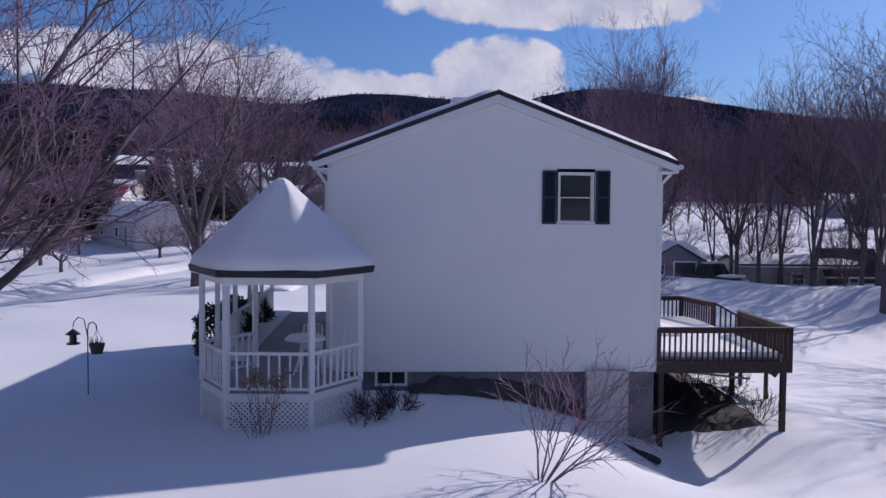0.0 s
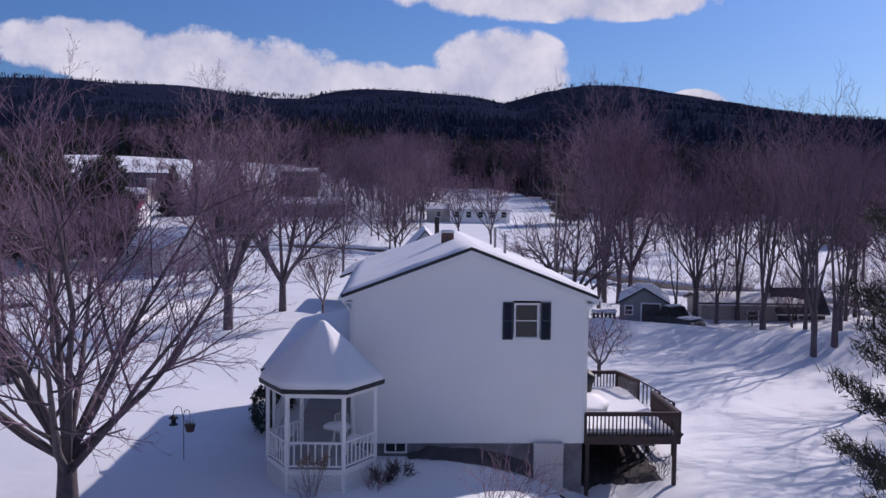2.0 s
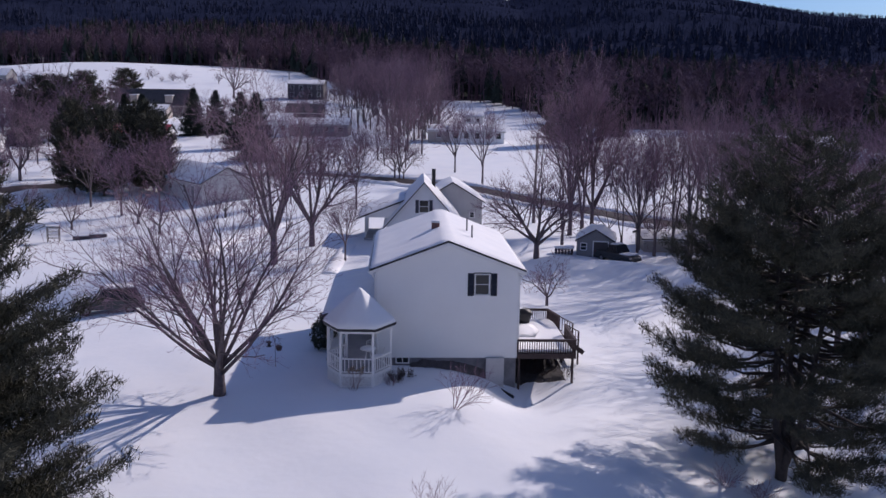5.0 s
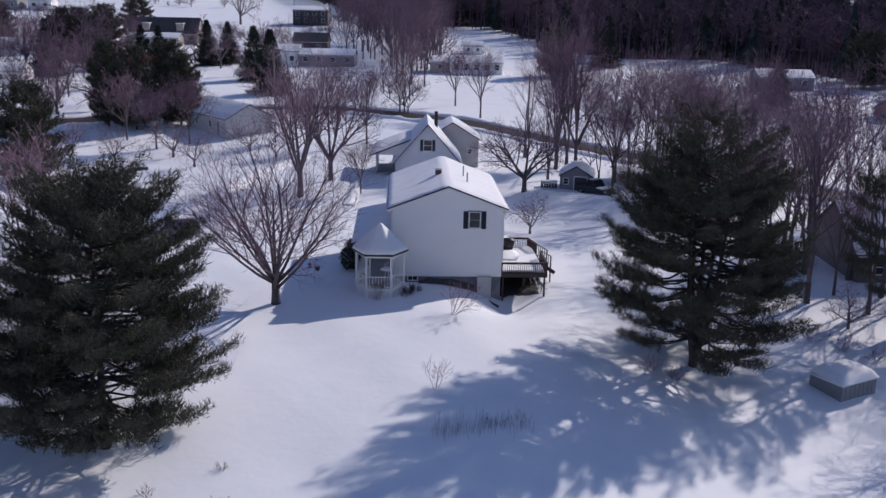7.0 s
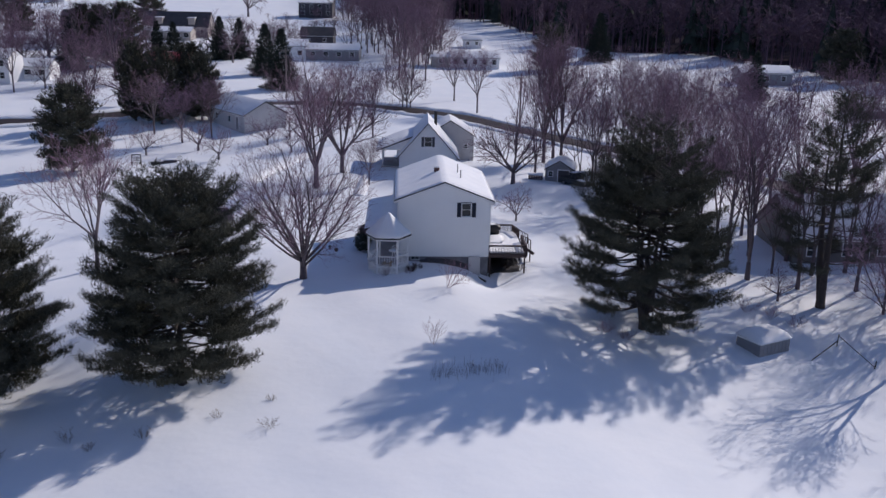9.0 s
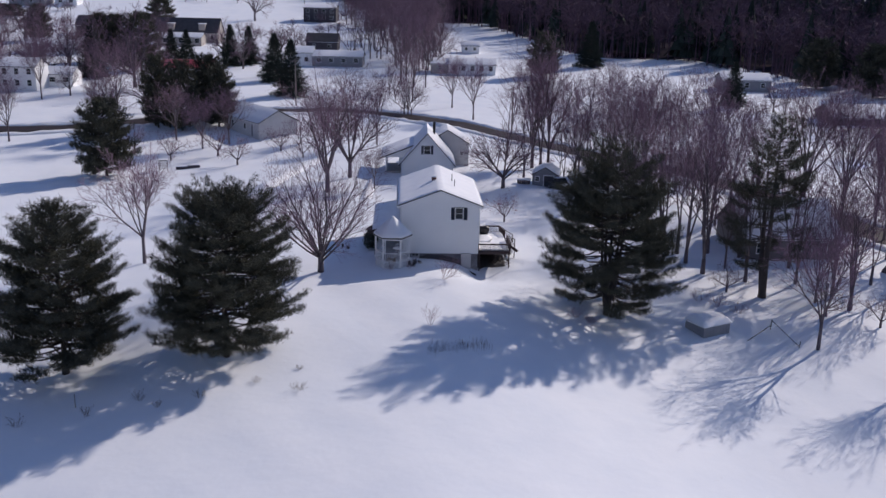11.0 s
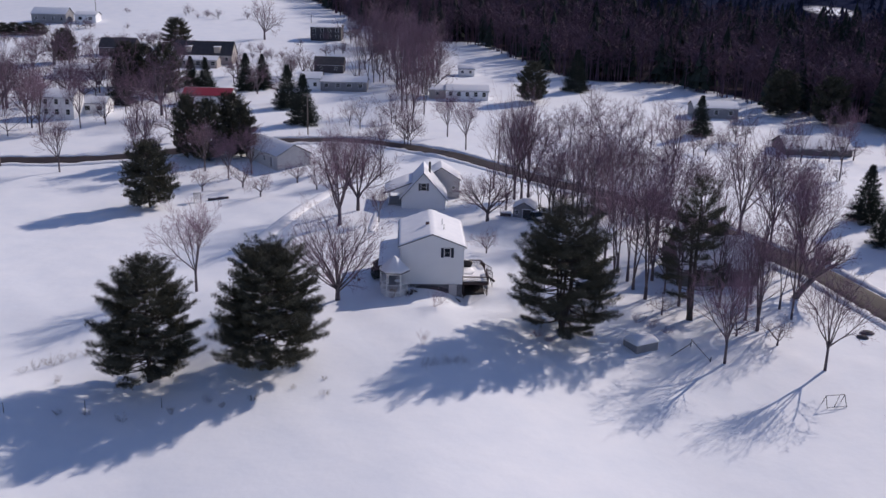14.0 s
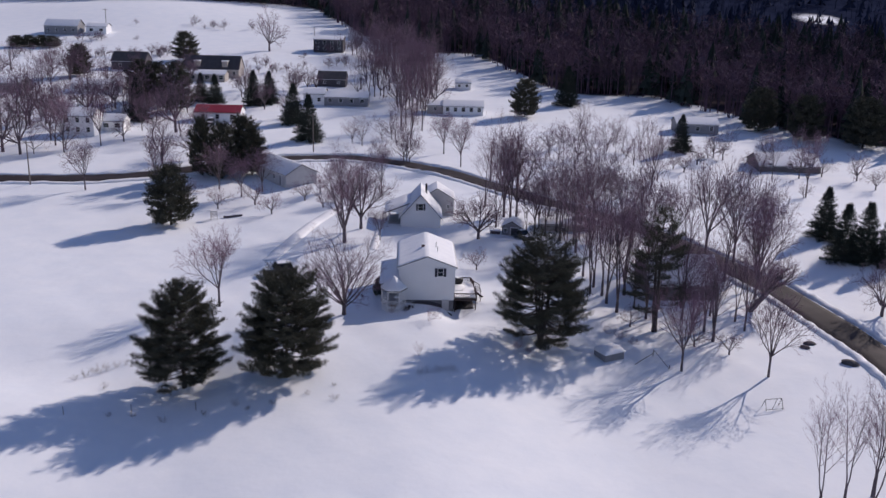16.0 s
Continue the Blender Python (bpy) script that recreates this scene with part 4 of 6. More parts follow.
def pine_meshes(seed, h, r, bottom=0.10, whorls=17, per=7, shape=0.62, power=1.9, droop=0.0, stems=1, gaps=0.0, low_gaps=None, twigs=3.6, tufts=4, blades=14, size=0.30, slim=0.05, bare=0.34, arch=0.22, ragged=0.30, skirt=0.64):
    """A white pine: stems, limbs that sag and turn up at their ends, side twigs, and brushes of needles along the twigs."""
    rng = np.random.default_rng(seed)
    wood, at, way = MB(), [], []
    low_gaps = gaps if low_gaps is None else low_gaps
    up = Vector((0, 0, 1))
    for s in range(stems):
        off = Vector((0, 0, 0)) if s == 0 else Vector((math.cos(s * 1.7), math.sin(s * 1.7), 0)) * rng.uniform(0.7, 1.2) * (0.075 * h)
        hh = h * (1 if s == 0 else rng.uniform(0.78, 0.94))
        wood.tube([Vector((0, 0, -0.4)), Vector((0, 0, 0.6)) + off * 0.08, off * 0.75 + Vector((0, 0, h * 0.2)), off * 1.3 + Vector((0.05, 0, hh * 0.6)), off * 1.5 + Vector((0, 0, hh * 0.97))],
                  [w * h * (0.7 if stems > 3 else 1.0) for w in (0.026, 0.02, 0.015, 0.008, 0.0015)], 8)
        for k in range(whorls):
            for j in range(per):
                f = min(max(bottom + (0.98 - bottom) * (k + rng.uniform(-0.45, 0.45)) / (whorls - 1), bottom * 0.8), 0.985)
                if rng.random() < (low_gaps if f < 0.45 else gaps):
                    continue
                reach = r * max(0.03, 1 - f ** power) ** shape * (skirt + (1 - skirt) * min(1, f / 0.26))
                a = 6.28 * (j + rng.uniform(-0.4, 0.4)) / per + k * 1.1
                out = Vector((math.cos(a), math.sin(a), 0))
                ln = max(0.25, reach * (1.0 - ragged * rng.random() ** 1.6) - out.dot(off) * 0.9)
                rise = radians(3 + 40 * f ** 3 + rng.uniform(-8, 8)) - droop * (1 - f)
                base = off * (0.75 + 0.75 * f) + Vector((0, 0, f * hh))
                pts = [base + out * (ln * t) + up * (ln * (t * math.tan(rise) - arch * t * (1 - t) + 0.10 * t ** 4)) for t in (0, 0.35, 0.7, 1.0)]
                wood.tube(pts, [0.016 + 0.014 * ln, 0.012 + 0.009 * ln, 0.014, 0.006], 4)
                side = Vector((-out.y, out.x, 0))
                t0 = bare * min(1.0, ln / 3.0)
                n = max(4, int(twigs * ln))
                for q in range(n + 1):
                    t = 1.0 if q == n else t0 + (1 - t0) * (q + rng.random()) / n
                    i = min(int(t / 0.35), 2)
                    p = pts[i].lerp(pts[i + 1], min(1.0, (t - (0, 0.35, 0.7)[i]) / (0.35, 0.35, 0.30)[i]))
                    e = 0.0 if q == n else (1 if q % 2 else -1)
                    tl = (0.36 * ln * (1.10 - t) + 0.30) * rng.uniform(0.7, 1.1)
                    d = (out * 0.75 + side * (e * rng.uniform(0.6, 1.1)) + up * rng.uniform(-0.10, 0.60)).normalized()
                    m = max(2, int(tufts * tl / 0.8 + rng.random()))
                    for w in range(m):
                        u = (w + 0.75) / m
                        at.append(p + d * (tl * u) + up * (0.10 * tl * u * u + rng.normal(0, 0.03)))
                        way.append((d + up * (0.65 + 0.6 * rng.random())).normalized())
        for w in range(10):
            at.append(off * 1.5 + Vector((rng.normal(0, 0.08), rng.normal(0, 0.08), hh * (0.95 + 0.05 * w / 9))))
            way.append(up)
    at, way = np.array(at), np.array(way)
    n = len(at)
    c = np.repeat(at, blades, 0)
    w = np.repeat(way, blades, 0) + rng.normal(0, 0.62, (n * blades, 3))
    w /= np.linalg.norm(w, axis=1)[:, None]
    c = c + rng.normal(0, 0.36 * size, c.shape)
    s = np.cross(w, rng.normal(0, 1, w.shape))
    s /= np.linalg.norm(s, axis=1)[:, None]
    ln = size * rng.uniform(0.7, 1.25, (len(c), 1))
    v = np.stack([c - w * ln * 0.3 + s * ln * slim, c - w * ln * 0.3 - s * ln * slim, c + w * ln * 0.8], 1).reshape(-1, 3)
    fm = bpy.data.meshes.new("needles")
    fm.from_pydata(v.tolist(), [], np.arange(len(v)).reshape(-1, 3).tolist())
    return wood.mesh("trunk", PINE_BARK, True), fm


def pine(seed, m, label, group="", material=NEEDLES, name="pine_tree", **spec):
    t = thing(name, m, label, "tree", group)
    wood, fm = pine_meshes(seed, **spec)
    fm.materials.append(material)
    share("trunk", wood, t, Matrix())
    share("needles", fm, t, Matrix())
    return t


def stand(x, y, turn=0.0, s=1.0, sz=None):
    return pose(x, y, zg(x, y), 0, 0, turn) @ Matrix.Diagonal((s, s, sz or s, 1))


def place(proto, x, y, turn=0.0, s=1.0, sz=None, label="", group=""):
    return tagged(copy_thing(proto, stand(x, y, turn, s, sz)), label, "", group)


# the white pines of the lawn
pine(11, stand(-15.4, -23.6, 20), "broad dark green pine casting a long shadow on snow", "pines on the lawn", h=12.0, r=5.9, bottom=0.10, whorls=22, per=9, shape=0.60, power=3.0, gaps=0.04, low_gaps=0.18, droop=0.04, twigs=4.6, blades=13, size=0.29, slim=0.06, ragged=0.36, bare=0.40)
pine(12, stand(-26.9, -24.9, 70), "bushy dark green pine with a pointed crown", "pines on the lawn", h=12.5, r=6.0, bottom=0.11, whorls=22, per=9, shape=0.74, power=2.1, gaps=0.05, low_gaps=0.20, twigs=4.6, blades=13, size=0.29, slim=0.06, ragged=0.36, bare=0.42)
pine(13, stand(15.0, -9.0, 10), "tall many-stemmed dark pine with sweeping lower boughs", "pines on the lawn", h=15.0, r=6.6, bottom=0.12, whorls=19, per=6, shape=0.60, power=2.9, stems=5, gaps=0.48, low_gaps=0.78, droop=0.17, bare=0.46, arch=0.36)
pine(14, stand(31.7, -0.4, 0), "thin two-stemmed pine with open see-through boughs", "pines by the grey house", h=17.4, r=5.2, bottom=0.24, whorls=17, per=6, shape=0.6, power=2.2, stems=2, gaps=0.55, low_gaps=0.72, bare=0.45)
small_pine = pine(15, stand(-48.6, 45.3, 0), "compact dark pine standing alone in the field", "pines by the field", h=10.6, r=4.8, bottom=0.10, whorls=14, per=7, shape=0.62, power=2.6, gaps=0.0, tufts=3, twigs=2.8, blades=6, size=0.56, slim=0.11)
for x, y, turn, s, sz, lab in ((-47.3, 80.5, 40, 0.85, 1.1, ""), (-52.2, 82.5, 110, 0.7, 1.15, ""), (-44.2, 88.5, 200, 1.0, 1.1, ""), (-41.5, 84.0, 300, 0.8, 0.95, ""), (-79, 158, 10, 1.2, 1.3, ""), (-87, 165, 80, 1.1, 1.2, ""),
                               (-94, 172, 150, 1.1, 1.15, ""), (-104, 260, 200, 1.2, 1.0, ""), (-131, 219, 30, 1.0, 1.0, ""), (25, 163.5, 60, 1.05, 1.0, ""), (92, 150, 20, 1.2, 1.1, ""), (101, 138, 90, 1.2, 1.1, ""), (113, 128, 170, 1.3, 1.2, "")):
    place(small_pine, x, y, turn, s, sz, "dark bushy pine among snowy yards", "pines across the road")
for x, y, turn in ((-182, 283, 0), (-177, 284, 70), (-172, 285, 130), (-167, 284, 200)):
    place(small_pine, x, y, turn, 0.85, 0.42, "low dark evergreen hedge on the hillside", "hedge on the hillside")
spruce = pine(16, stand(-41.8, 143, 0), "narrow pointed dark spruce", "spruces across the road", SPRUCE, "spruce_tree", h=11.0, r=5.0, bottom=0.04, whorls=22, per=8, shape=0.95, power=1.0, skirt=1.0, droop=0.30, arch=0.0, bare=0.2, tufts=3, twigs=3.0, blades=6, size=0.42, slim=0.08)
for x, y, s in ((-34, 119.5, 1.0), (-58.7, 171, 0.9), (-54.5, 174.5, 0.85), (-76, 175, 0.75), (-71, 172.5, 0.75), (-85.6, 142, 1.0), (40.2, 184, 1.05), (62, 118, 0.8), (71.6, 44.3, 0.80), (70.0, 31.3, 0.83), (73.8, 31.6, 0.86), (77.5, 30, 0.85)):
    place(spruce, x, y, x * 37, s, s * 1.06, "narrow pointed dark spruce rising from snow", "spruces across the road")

VASE = (4, (9, 6, 5, 3), 40, 0.12, 0.09, 0.010)
TALL = (4, (9, 5, 4, 2), 34, 0.10, 0.07, 0.010)
APPLE = (3, (8, 5, 5), 52, 0.06, 0.14, 0.010)
LIGHT = (3, (10, 6, 5), 36, 0.10, 0.07, 0.011)
BARE = "leafless maple with fanned grey-mauve branches over snow"
yard_maple = bare_tree(33, 10.8, 0.26, 15, 1.3, (4, (8, 6, 4, 3), 36, 0.10, 0.08), 59, BARE, group="bare trees of the yard", slim=0.75)
yard_maple.matrix_basis = stand(-10.82, -5.65, 30)
maple = bare_tree(20, 9.6, 0.24, 8, 1.6, (3, (9, 8, 6), 42, 0.11, 0.09, 0.010), 54, BARE, group="bare trees of the yard")
maple.matrix_basis = stand(8.0, 34.5, 10)
maple2 = bare_tree(22, 15.2, 0.28, 8, 3.0, VASE, 42, BARE, group="bare trees of the yard")
maple2.matrix_basis = stand(-14.8, 30.5, 0)
apple = bare_tree(23, 5.0, 0.13, 5, 0.9, APPLE, 58, "small gnarled leafless fruit tree in the snow", group="fruit trees")
apple.matrix_basis = stand(-22, 57, 200, 0.9)
tall = bare_tree(24, 15.5, 0.22, 3, 1.6, TALL, 16, "tall slender leafless tree beside the lane", group="bare trees of the hedgerow")
tall.matrix_basis = stand(27.6, 6.4, 0)
tall2 = bare_tree(25, 16.0, 0.20, 2, 2.5, LIGHT, 14, "tall slender leafless tree beside the lane", group="bare trees of the hedgerow")
tall2.matrix_basis = stand(25.6, 16.5, 0)
light = bare_tree(26, 9.0, 0.13, 7, 2.3, (3, (10, 6, 5), 40, 0.09, 0.08, 0.010), 44, "young leafless tree with fine mauve twigs", group="bare trees of the yard")
light.matrix_basis = stand(-28.5, -1.2, 0, 1.15, 1.25)
far_light = bare_tree(27, 9.0, 0.14, 6, 1.6, (3, (7, 5, 3), 44, 0.06, 0.09, 0.017), 50, "young leafless tree on the snowy slope", group="bare trees across the road")
far_light.matrix_basis = stand(34.2, 106.4, 20)
far_tall = bare_tree(28, 15.5, 0.20, 3, 3.2, (3, (9, 5, 4), 38, 0.08, 0.07, 0.018), 20, "tall leafless tree in the strip of woodland", group="bare trees of the woodland strip")
far_tall.matrix_basis = stand(-8, 140, 20)
far_maple = bare_tree(29, 9.6, 0.22, 7, 1.9, (3, (7, 5, 4), 46, 0.07, 0.10, 0.017), 62, "leafless tree between the far yards", group="bare trees of the far yards")
far_maple.matrix_basis = stand(-64, 92, 40)
for p, x, y, turn, s, sz in ((maple2, -12.9, 40, 80, 0.9, 0.88), (apple, -26.4, 62.5, 0, 1.1, None), (apple, -31.4, 53, 90, 1.15, None), (apple, 7.35, 18.8, 40, 0.85, 0.95), (apple, -36, 60, 20, 1.3, 1.3), (light, -40, 66, 50, 0.8, 0.8), (light, -36.5, 70, 150, 0.8, 0.9), (apple, -43, 58, 250, 1.1, 1.2), (light, -46, 72, 10, 0.9, 0.9), (light, -55, 66, 90, 0.8, 0.8), (apple, -50, 62, 130, 1.2, 1.2), (apple, -24, 68, 330, 1.0, 1.1), (light, -20, 71, 30, 0.6, 0.7), (light, -60, 74, 200, 0.9, 1.0),
                             (light, -8.9, 32.4, 60, 0.55, 0.55), (light, -11.2, 66.5, 20, 0.8, 1.0), (light, 1.2, 108.5, 20, 0.9, 1.0), (light, 5.3, 94.7, 70, 0.95, 1.1), (light, -7.3, 114.5, 110, 0.8, 1.1),
                             (light, -73.4, 69, 40, 0.95, 1.0), (far_maple, -57, 97, 140, 1.1, 1.1), (light, -90, 100, 15, 1.1, 1.3), (light, -98, 112, 155, 1.1, 1.4), (light, -84, 108, 55, 0.9, 1.2),
                             (light, -80, 128, 75, 0.8, 1.0), (far_maple, -76, 290, 0, 1.7, 1.9), (light, 46, 75, 0, 1.0, 1.25), (light, 79.6, 76, 50, 0.9, 1.4), (apple, 78, 101, 20, 1.5, 1.4), (maple, 66.7, 7.6, 80, 0.95, 1.0), (apple, 98, 84, 20, 1.1, 1.3)):
    place(p, x, y, turn, s, sz)
# the tall group beside the shed
for p, x, y, turn, s, sz in ((maple2, 13.4, 53.3, 0, 0.80, 1.2), (maple2, 15.9, 54.2, 120, 0.75, 1.2), (tall, 14.6, 52.6, 40, 1.05, 1.1), (tall, 11.5, 44.5, 90, 0.7, 0.75), (tall2, 10.0, 59.7, 200, 0.9, 0.9)):
    place(p, x, y, turn, s, sz, "tall leafless tree in the clump by the shed")
# the hedgerow along the lane
for i, (x, y) in enumerate(((24.7, 13.9), (26.4, 13.0), (26.6, 9.8), (24.5, 20.8), (29.8, 13.2), (22.6, 29.0), (24.4, 33.6), (24.4, 30.2), (22.6, 38.6))):
    s = 0.86 + 0.16 * ((i * 37) % 10) / 10
    place((tall, tall2)[i % 2], x, y, i * 71, s, s, "slender leafless tree in the hedgerow", "bare trees of the hedgerow")
# the thicket of thin trees this side of the road
rng = np.random.default_rng(5)
for i, (x, y) in enumerate(((16.8, 41.1), (18.3, 40.8), (20.4, 42.8), (22.6, 44.7), (24.0, 42.6), (26.3, 40.1), (28.7, 39.6), (31.0, 44.1), (31.6, 37.9), (34.2, 41.5), (34.8, 35.1), (38.0, 43.7), (26.5, 48.5), (30.2, 51.1), (21.4, 47.5), (28.8, 45.4), (33.0, 47.0), (19.5, 46.0))):
    s = 0.72 + 0.28 * ((i * 53) % 10) / 10
    place((tall2, light, tall2, tall)[i % 4], x, y, i * 71, s * (1.1 if i % 4 == 1 else 0.85), s * (1.35 if i % 4 == 1 else 1.0), "thin leafless tree in the thicket", "bare trees of the thicket")
for i in range(34):
    x, y = rng.uniform(16, 40), rng.uniform(41, 56)
    s = rng.uniform(0.3, 0.6)
    place((far_light, apple, far_light)[i % 3], x, y, i * 71, s, s * 1.2, "low leafless sapling under the thicket", "saplings of the thicket")
# trees round the grey house and the lane
for i, (p, x, y, s, sz) in enumerate(((tall, 31.5, 4.5, 0.8, 0.85), (tall2, 34.0, 8.0, 0.85, 0.85), (tall, 36.5, 4.0, 0.75, 0.8), (tall2, 33.0, 12.0, 0.85, 0.9), (tall, 37.5, 9.0, 0.8, 0.85), (tall2, 38.9, 0.6, 0.75, 0.8), (tall, 39.0, -3.5, 0.7, 0.78), (tall2, 41.0, 5.7, 0.75, 0.8), (tall, 46.9, 20.2, 0.85, 0.9), (light, 46.4, 30.4, 1.35, 1.6), (light, 50.5, 28.0, 1.2, 1.5), (tall2, 42.0, 24.5, 0.8, 0.9),
                                      (light, 32.7, -12.7, 0.95, 1.0), (light, 43.4, -13.7, 0.95, 1.05), (light, 36.5, -1.5, 0.7, 0.8), (apple, 36.0, -5.5, 1.0, 1.0), (light, 52, 19, 0.9, 1.2), (apple, 40, -8, 0.9, 0.9), (light, 30.5, 8.5, 0.7, 0.9), (apple, 28.6, 1.0, 0.9, 0.8), (light, 44.5, 0.5, 0.9, 1.1), (light, 49.5, 12.5, 1.0, 1.3), (light, 53.0, 24.0, 1.0, 1.3), (light, 36.0, 27.0, 1.1, 1.4), (tall2, 33.5, 24.0, 0.7, 0.75), (light, 57.0, 33.0, 0.9, 1.2), (tall2, 31.0, 20.0, 0.75, 0.8), (light, 41.5, 34.0, 0.9, 1.2), (tall, 39.2, -3.2, 0.72, 0.78), (tall2, 38.7, -0.0, 0.75, 0.8), (tall2, 44.1, 3.8, 0.7, 0.75))):
    place(p, x, y, i * 63 + 15, s, sz, "leafless tree throwing branching shadows on snow", "bare trees by the lane")
for i, (x, y) in enumerate(((39.5, -42), (42.3, -41), (44.2, -43), (46, -39), (48, -41.5), (46.8, -46), (49.5, -44), (51, -38.5))):
    place(tall2, x, y, i * 80, 0.66 + 0.04 * (i % 4), 0.78 + 0.06 * (i % 3), "leafless young tree at the edge of the field", "bare trees by the field")
WOODLAND = []


def mass(proto, x, y, turn, s, sz):
    WOODLAND.append((proto, stand(x, y, turn, s, sz)))


def join_woodland():
    """The far trees that nobody could count, as one mesh of bark and twigs."""
    vs, fs, mats, n, cache = [], [], [], 0, {}
    for proto, m in WOODLAND:
        for child in proto.children:
            me = child.data
            if me.name not in cache:
                co = np.zeros(len(me.vertices) * 3)
                me.vertices.foreach_get("co", co)
                cache[me.name] = co.reshape(-1, 3), [tuple(p.vertices) for p in me.polygons]
            co, faces = cache[me.name]
            a = np.array(m)
            vs.append(co @ a[:3, :3].T + a[:3, 3])
            fs += [tuple(i + n for i in f) for f in faces]
            mats += [0 if child.name.startswith("trunk") else 1] * len(faces)
            n += len(co)
    me = bpy.data.meshes.new("bare_woodland")
    me.from_pydata(np.concatenate(vs).tolist(), [], fs)
    me.materials.append(BARK)
    me.materials.append(TWIG)
    me.polygons.foreach_set("material_index", mats)
    return tagged(new("bare_woodland", me), "leafless trees in strips between the snowy yards", "woods", kind="stuff")


# young trees on the slope across the road
rng = np.random.default_rng(8)
spots = [(37.8, 109.3), (37.1, 90.8), (32.2, 120.5), (27.6, 113.1), (47.9, 114.3), (52.1, 119.5), (44.1, 73.0), (45.5, 122.2), (24.0, 89.4), (41.0, 107.2), (49.9, 87.1), (79.0, 75.7)]
spots += [(rng.uniform(22, 78), rng.uniform(84, 150)) for _ in range(26)]
for i, (x, y) in enumerate(spots):
    if woods_edge(x) - y < 12 or (60 < x < 82 and y > 130):
        continue
    s = rng.uniform(0.55, 1.0)
    q = (far_light, far_tall, far_light, apple)[i % 4]
    place(q, x, y, i * 47, s * (0.6 if q is far_tall else 1), s * (0.62 if q is far_tall else 1.15), "young leafless tree on the snowy slope", "bare trees across the road")
for i in range(34):
    x, y = rng.uniform(-15, -2), rng.uniform(132, 225)
    s = rng.uniform(0.8, 1.1)
    mass((far_tall, far_tall, far_light)[i % 3], x, y, i * 57, s * (1.3 if i % 3 == 2 else 1), s * (1.6 if i % 3 == 2 else 1.05))
for i in range(62):
    x, y = rng.uniform(-30, -5), rng.uniform(186, 300)
    x -= max(0, y - 250) * 0.3
    s = rng.uniform(0.7, 1.1)
    mass((far_tall, far_tall, far_light)[i % 3], x, y, i * 57, s * (1.3 if i % 3 == 2 else 1), s * (1.6 if i % 3 == 2 else 1))
for i in range(90):
    x, y = rng.uniform(-150, -40), rng.uniform(96, 205)
    if x > -75 and (130 < y < 150 or y > 165) or abs(y - 118) < 8 and -104 < x < -80 or abs(y - 185) < 8:
        continue
    s = rng.uniform(0.7, 1.15)
    place((far_light, far_maple, far_light)[i % 3], x, y, i * 57, s, s * 1.15, "leafless tree between the far yards", "bare trees of the far yards")
for i in range(70):
    x, y = rng.uniform(-160, -70), rng.uniform(96, 230)
    if abs(y - 120) < 9 and -106 < x < -78 or abs(y - 186) < 9 or x > -96 and 150 < y < 172 or y > 205 and x > -128:
        continue
    s = rng.uniform(0.85, 1.3) * (1.2 if y < 150 else 1.0)
    mass((far_maple, far_light)[i % 2], x, y, i * 57, s, s * 1.2)
for i, (x, y) in enumerate(((76, 96), (84, 93), (90, 95), (97, 92), (63, 104), (69, 112), (58, 96), (82, 112))):
    place((apple, far_maple)[i % 2], x, y, i * 57, 1.2 - 0.5 * (i % 2), 1.2 - 0.45 * (i % 2), "spreading leafless tree on the snowy slope", "bare trees across the road")
for i in range(22):
    x, y = (rng.uniform(-70, -40), rng.uniform(180, 208)) if i % 2 else (rng.uniform(-30, 2), rng.uniform(96, 128))
    s = rng.uniform(0.5, 0.9)
    mass((far_light, far_maple)[i % 2], x, y, i * 57, s, s * 1.15)
# scrub along the hedge lines of the upper fields
for x0, y0, x1, y1, n in ((-175, 262, -105, 268, 16), (-128, 268, -110, 272, 9), (-150, 345, -75, 352, 8), (-70, 235, -35, 262, 12), (-60, 272, -30, 330, 14), (-165, 300, -140, 306, 7), (-100, 246, -60, 250, 10)):
    for i in range(n):
        u = rng.random()
        s = rng.uniform(0.25, 0.55)
        mass(far_maple, x0 + (x1 - x0) * u + rng.normal(0, 2), y0 + (y1 - y0) * u + rng.normal(0, 2.5), i * 57, s * 1.2, s)
join_woodland()
leaning = bare_tree(31, 9.5, 0.38, 6, 2.6, VASE, 50, "old leafless tree leaning hard over the lane", group="bare trees by the lane", lean=(0.95, 0.35))
leaning.matrix_basis = stand(47.6, 8.2, 0)


def scatter(name, templates, spots, label, material):
    """Many small plants joined into one mesh; spots: x, y, z, size, height, turn."""
    vs, fs, n = [], [], 0
    for i, (x, y, z, s, h, a) in enumerate(spots):
        v, f = templates[i % len(templates)]
        c, d = math.cos(a) * s, math.sin(a) * s
        vs.append(np.stack([v[:, 0] * c - v[:, 1] * d + x, v[:, 0] * d + v[:, 1] * c + y, v[:, 2] * h + z], 1))
        fs.append(f + n)
        n += len(v)
    me = bpy.data.meshes.new(name)
    me.from_pydata(np.concatenate(vs).tolist(), [], np.concatenate(fs).tolist())
    me.materials.append(material)
    return tagged(new(name, me), label, "woods", kind="stuff")


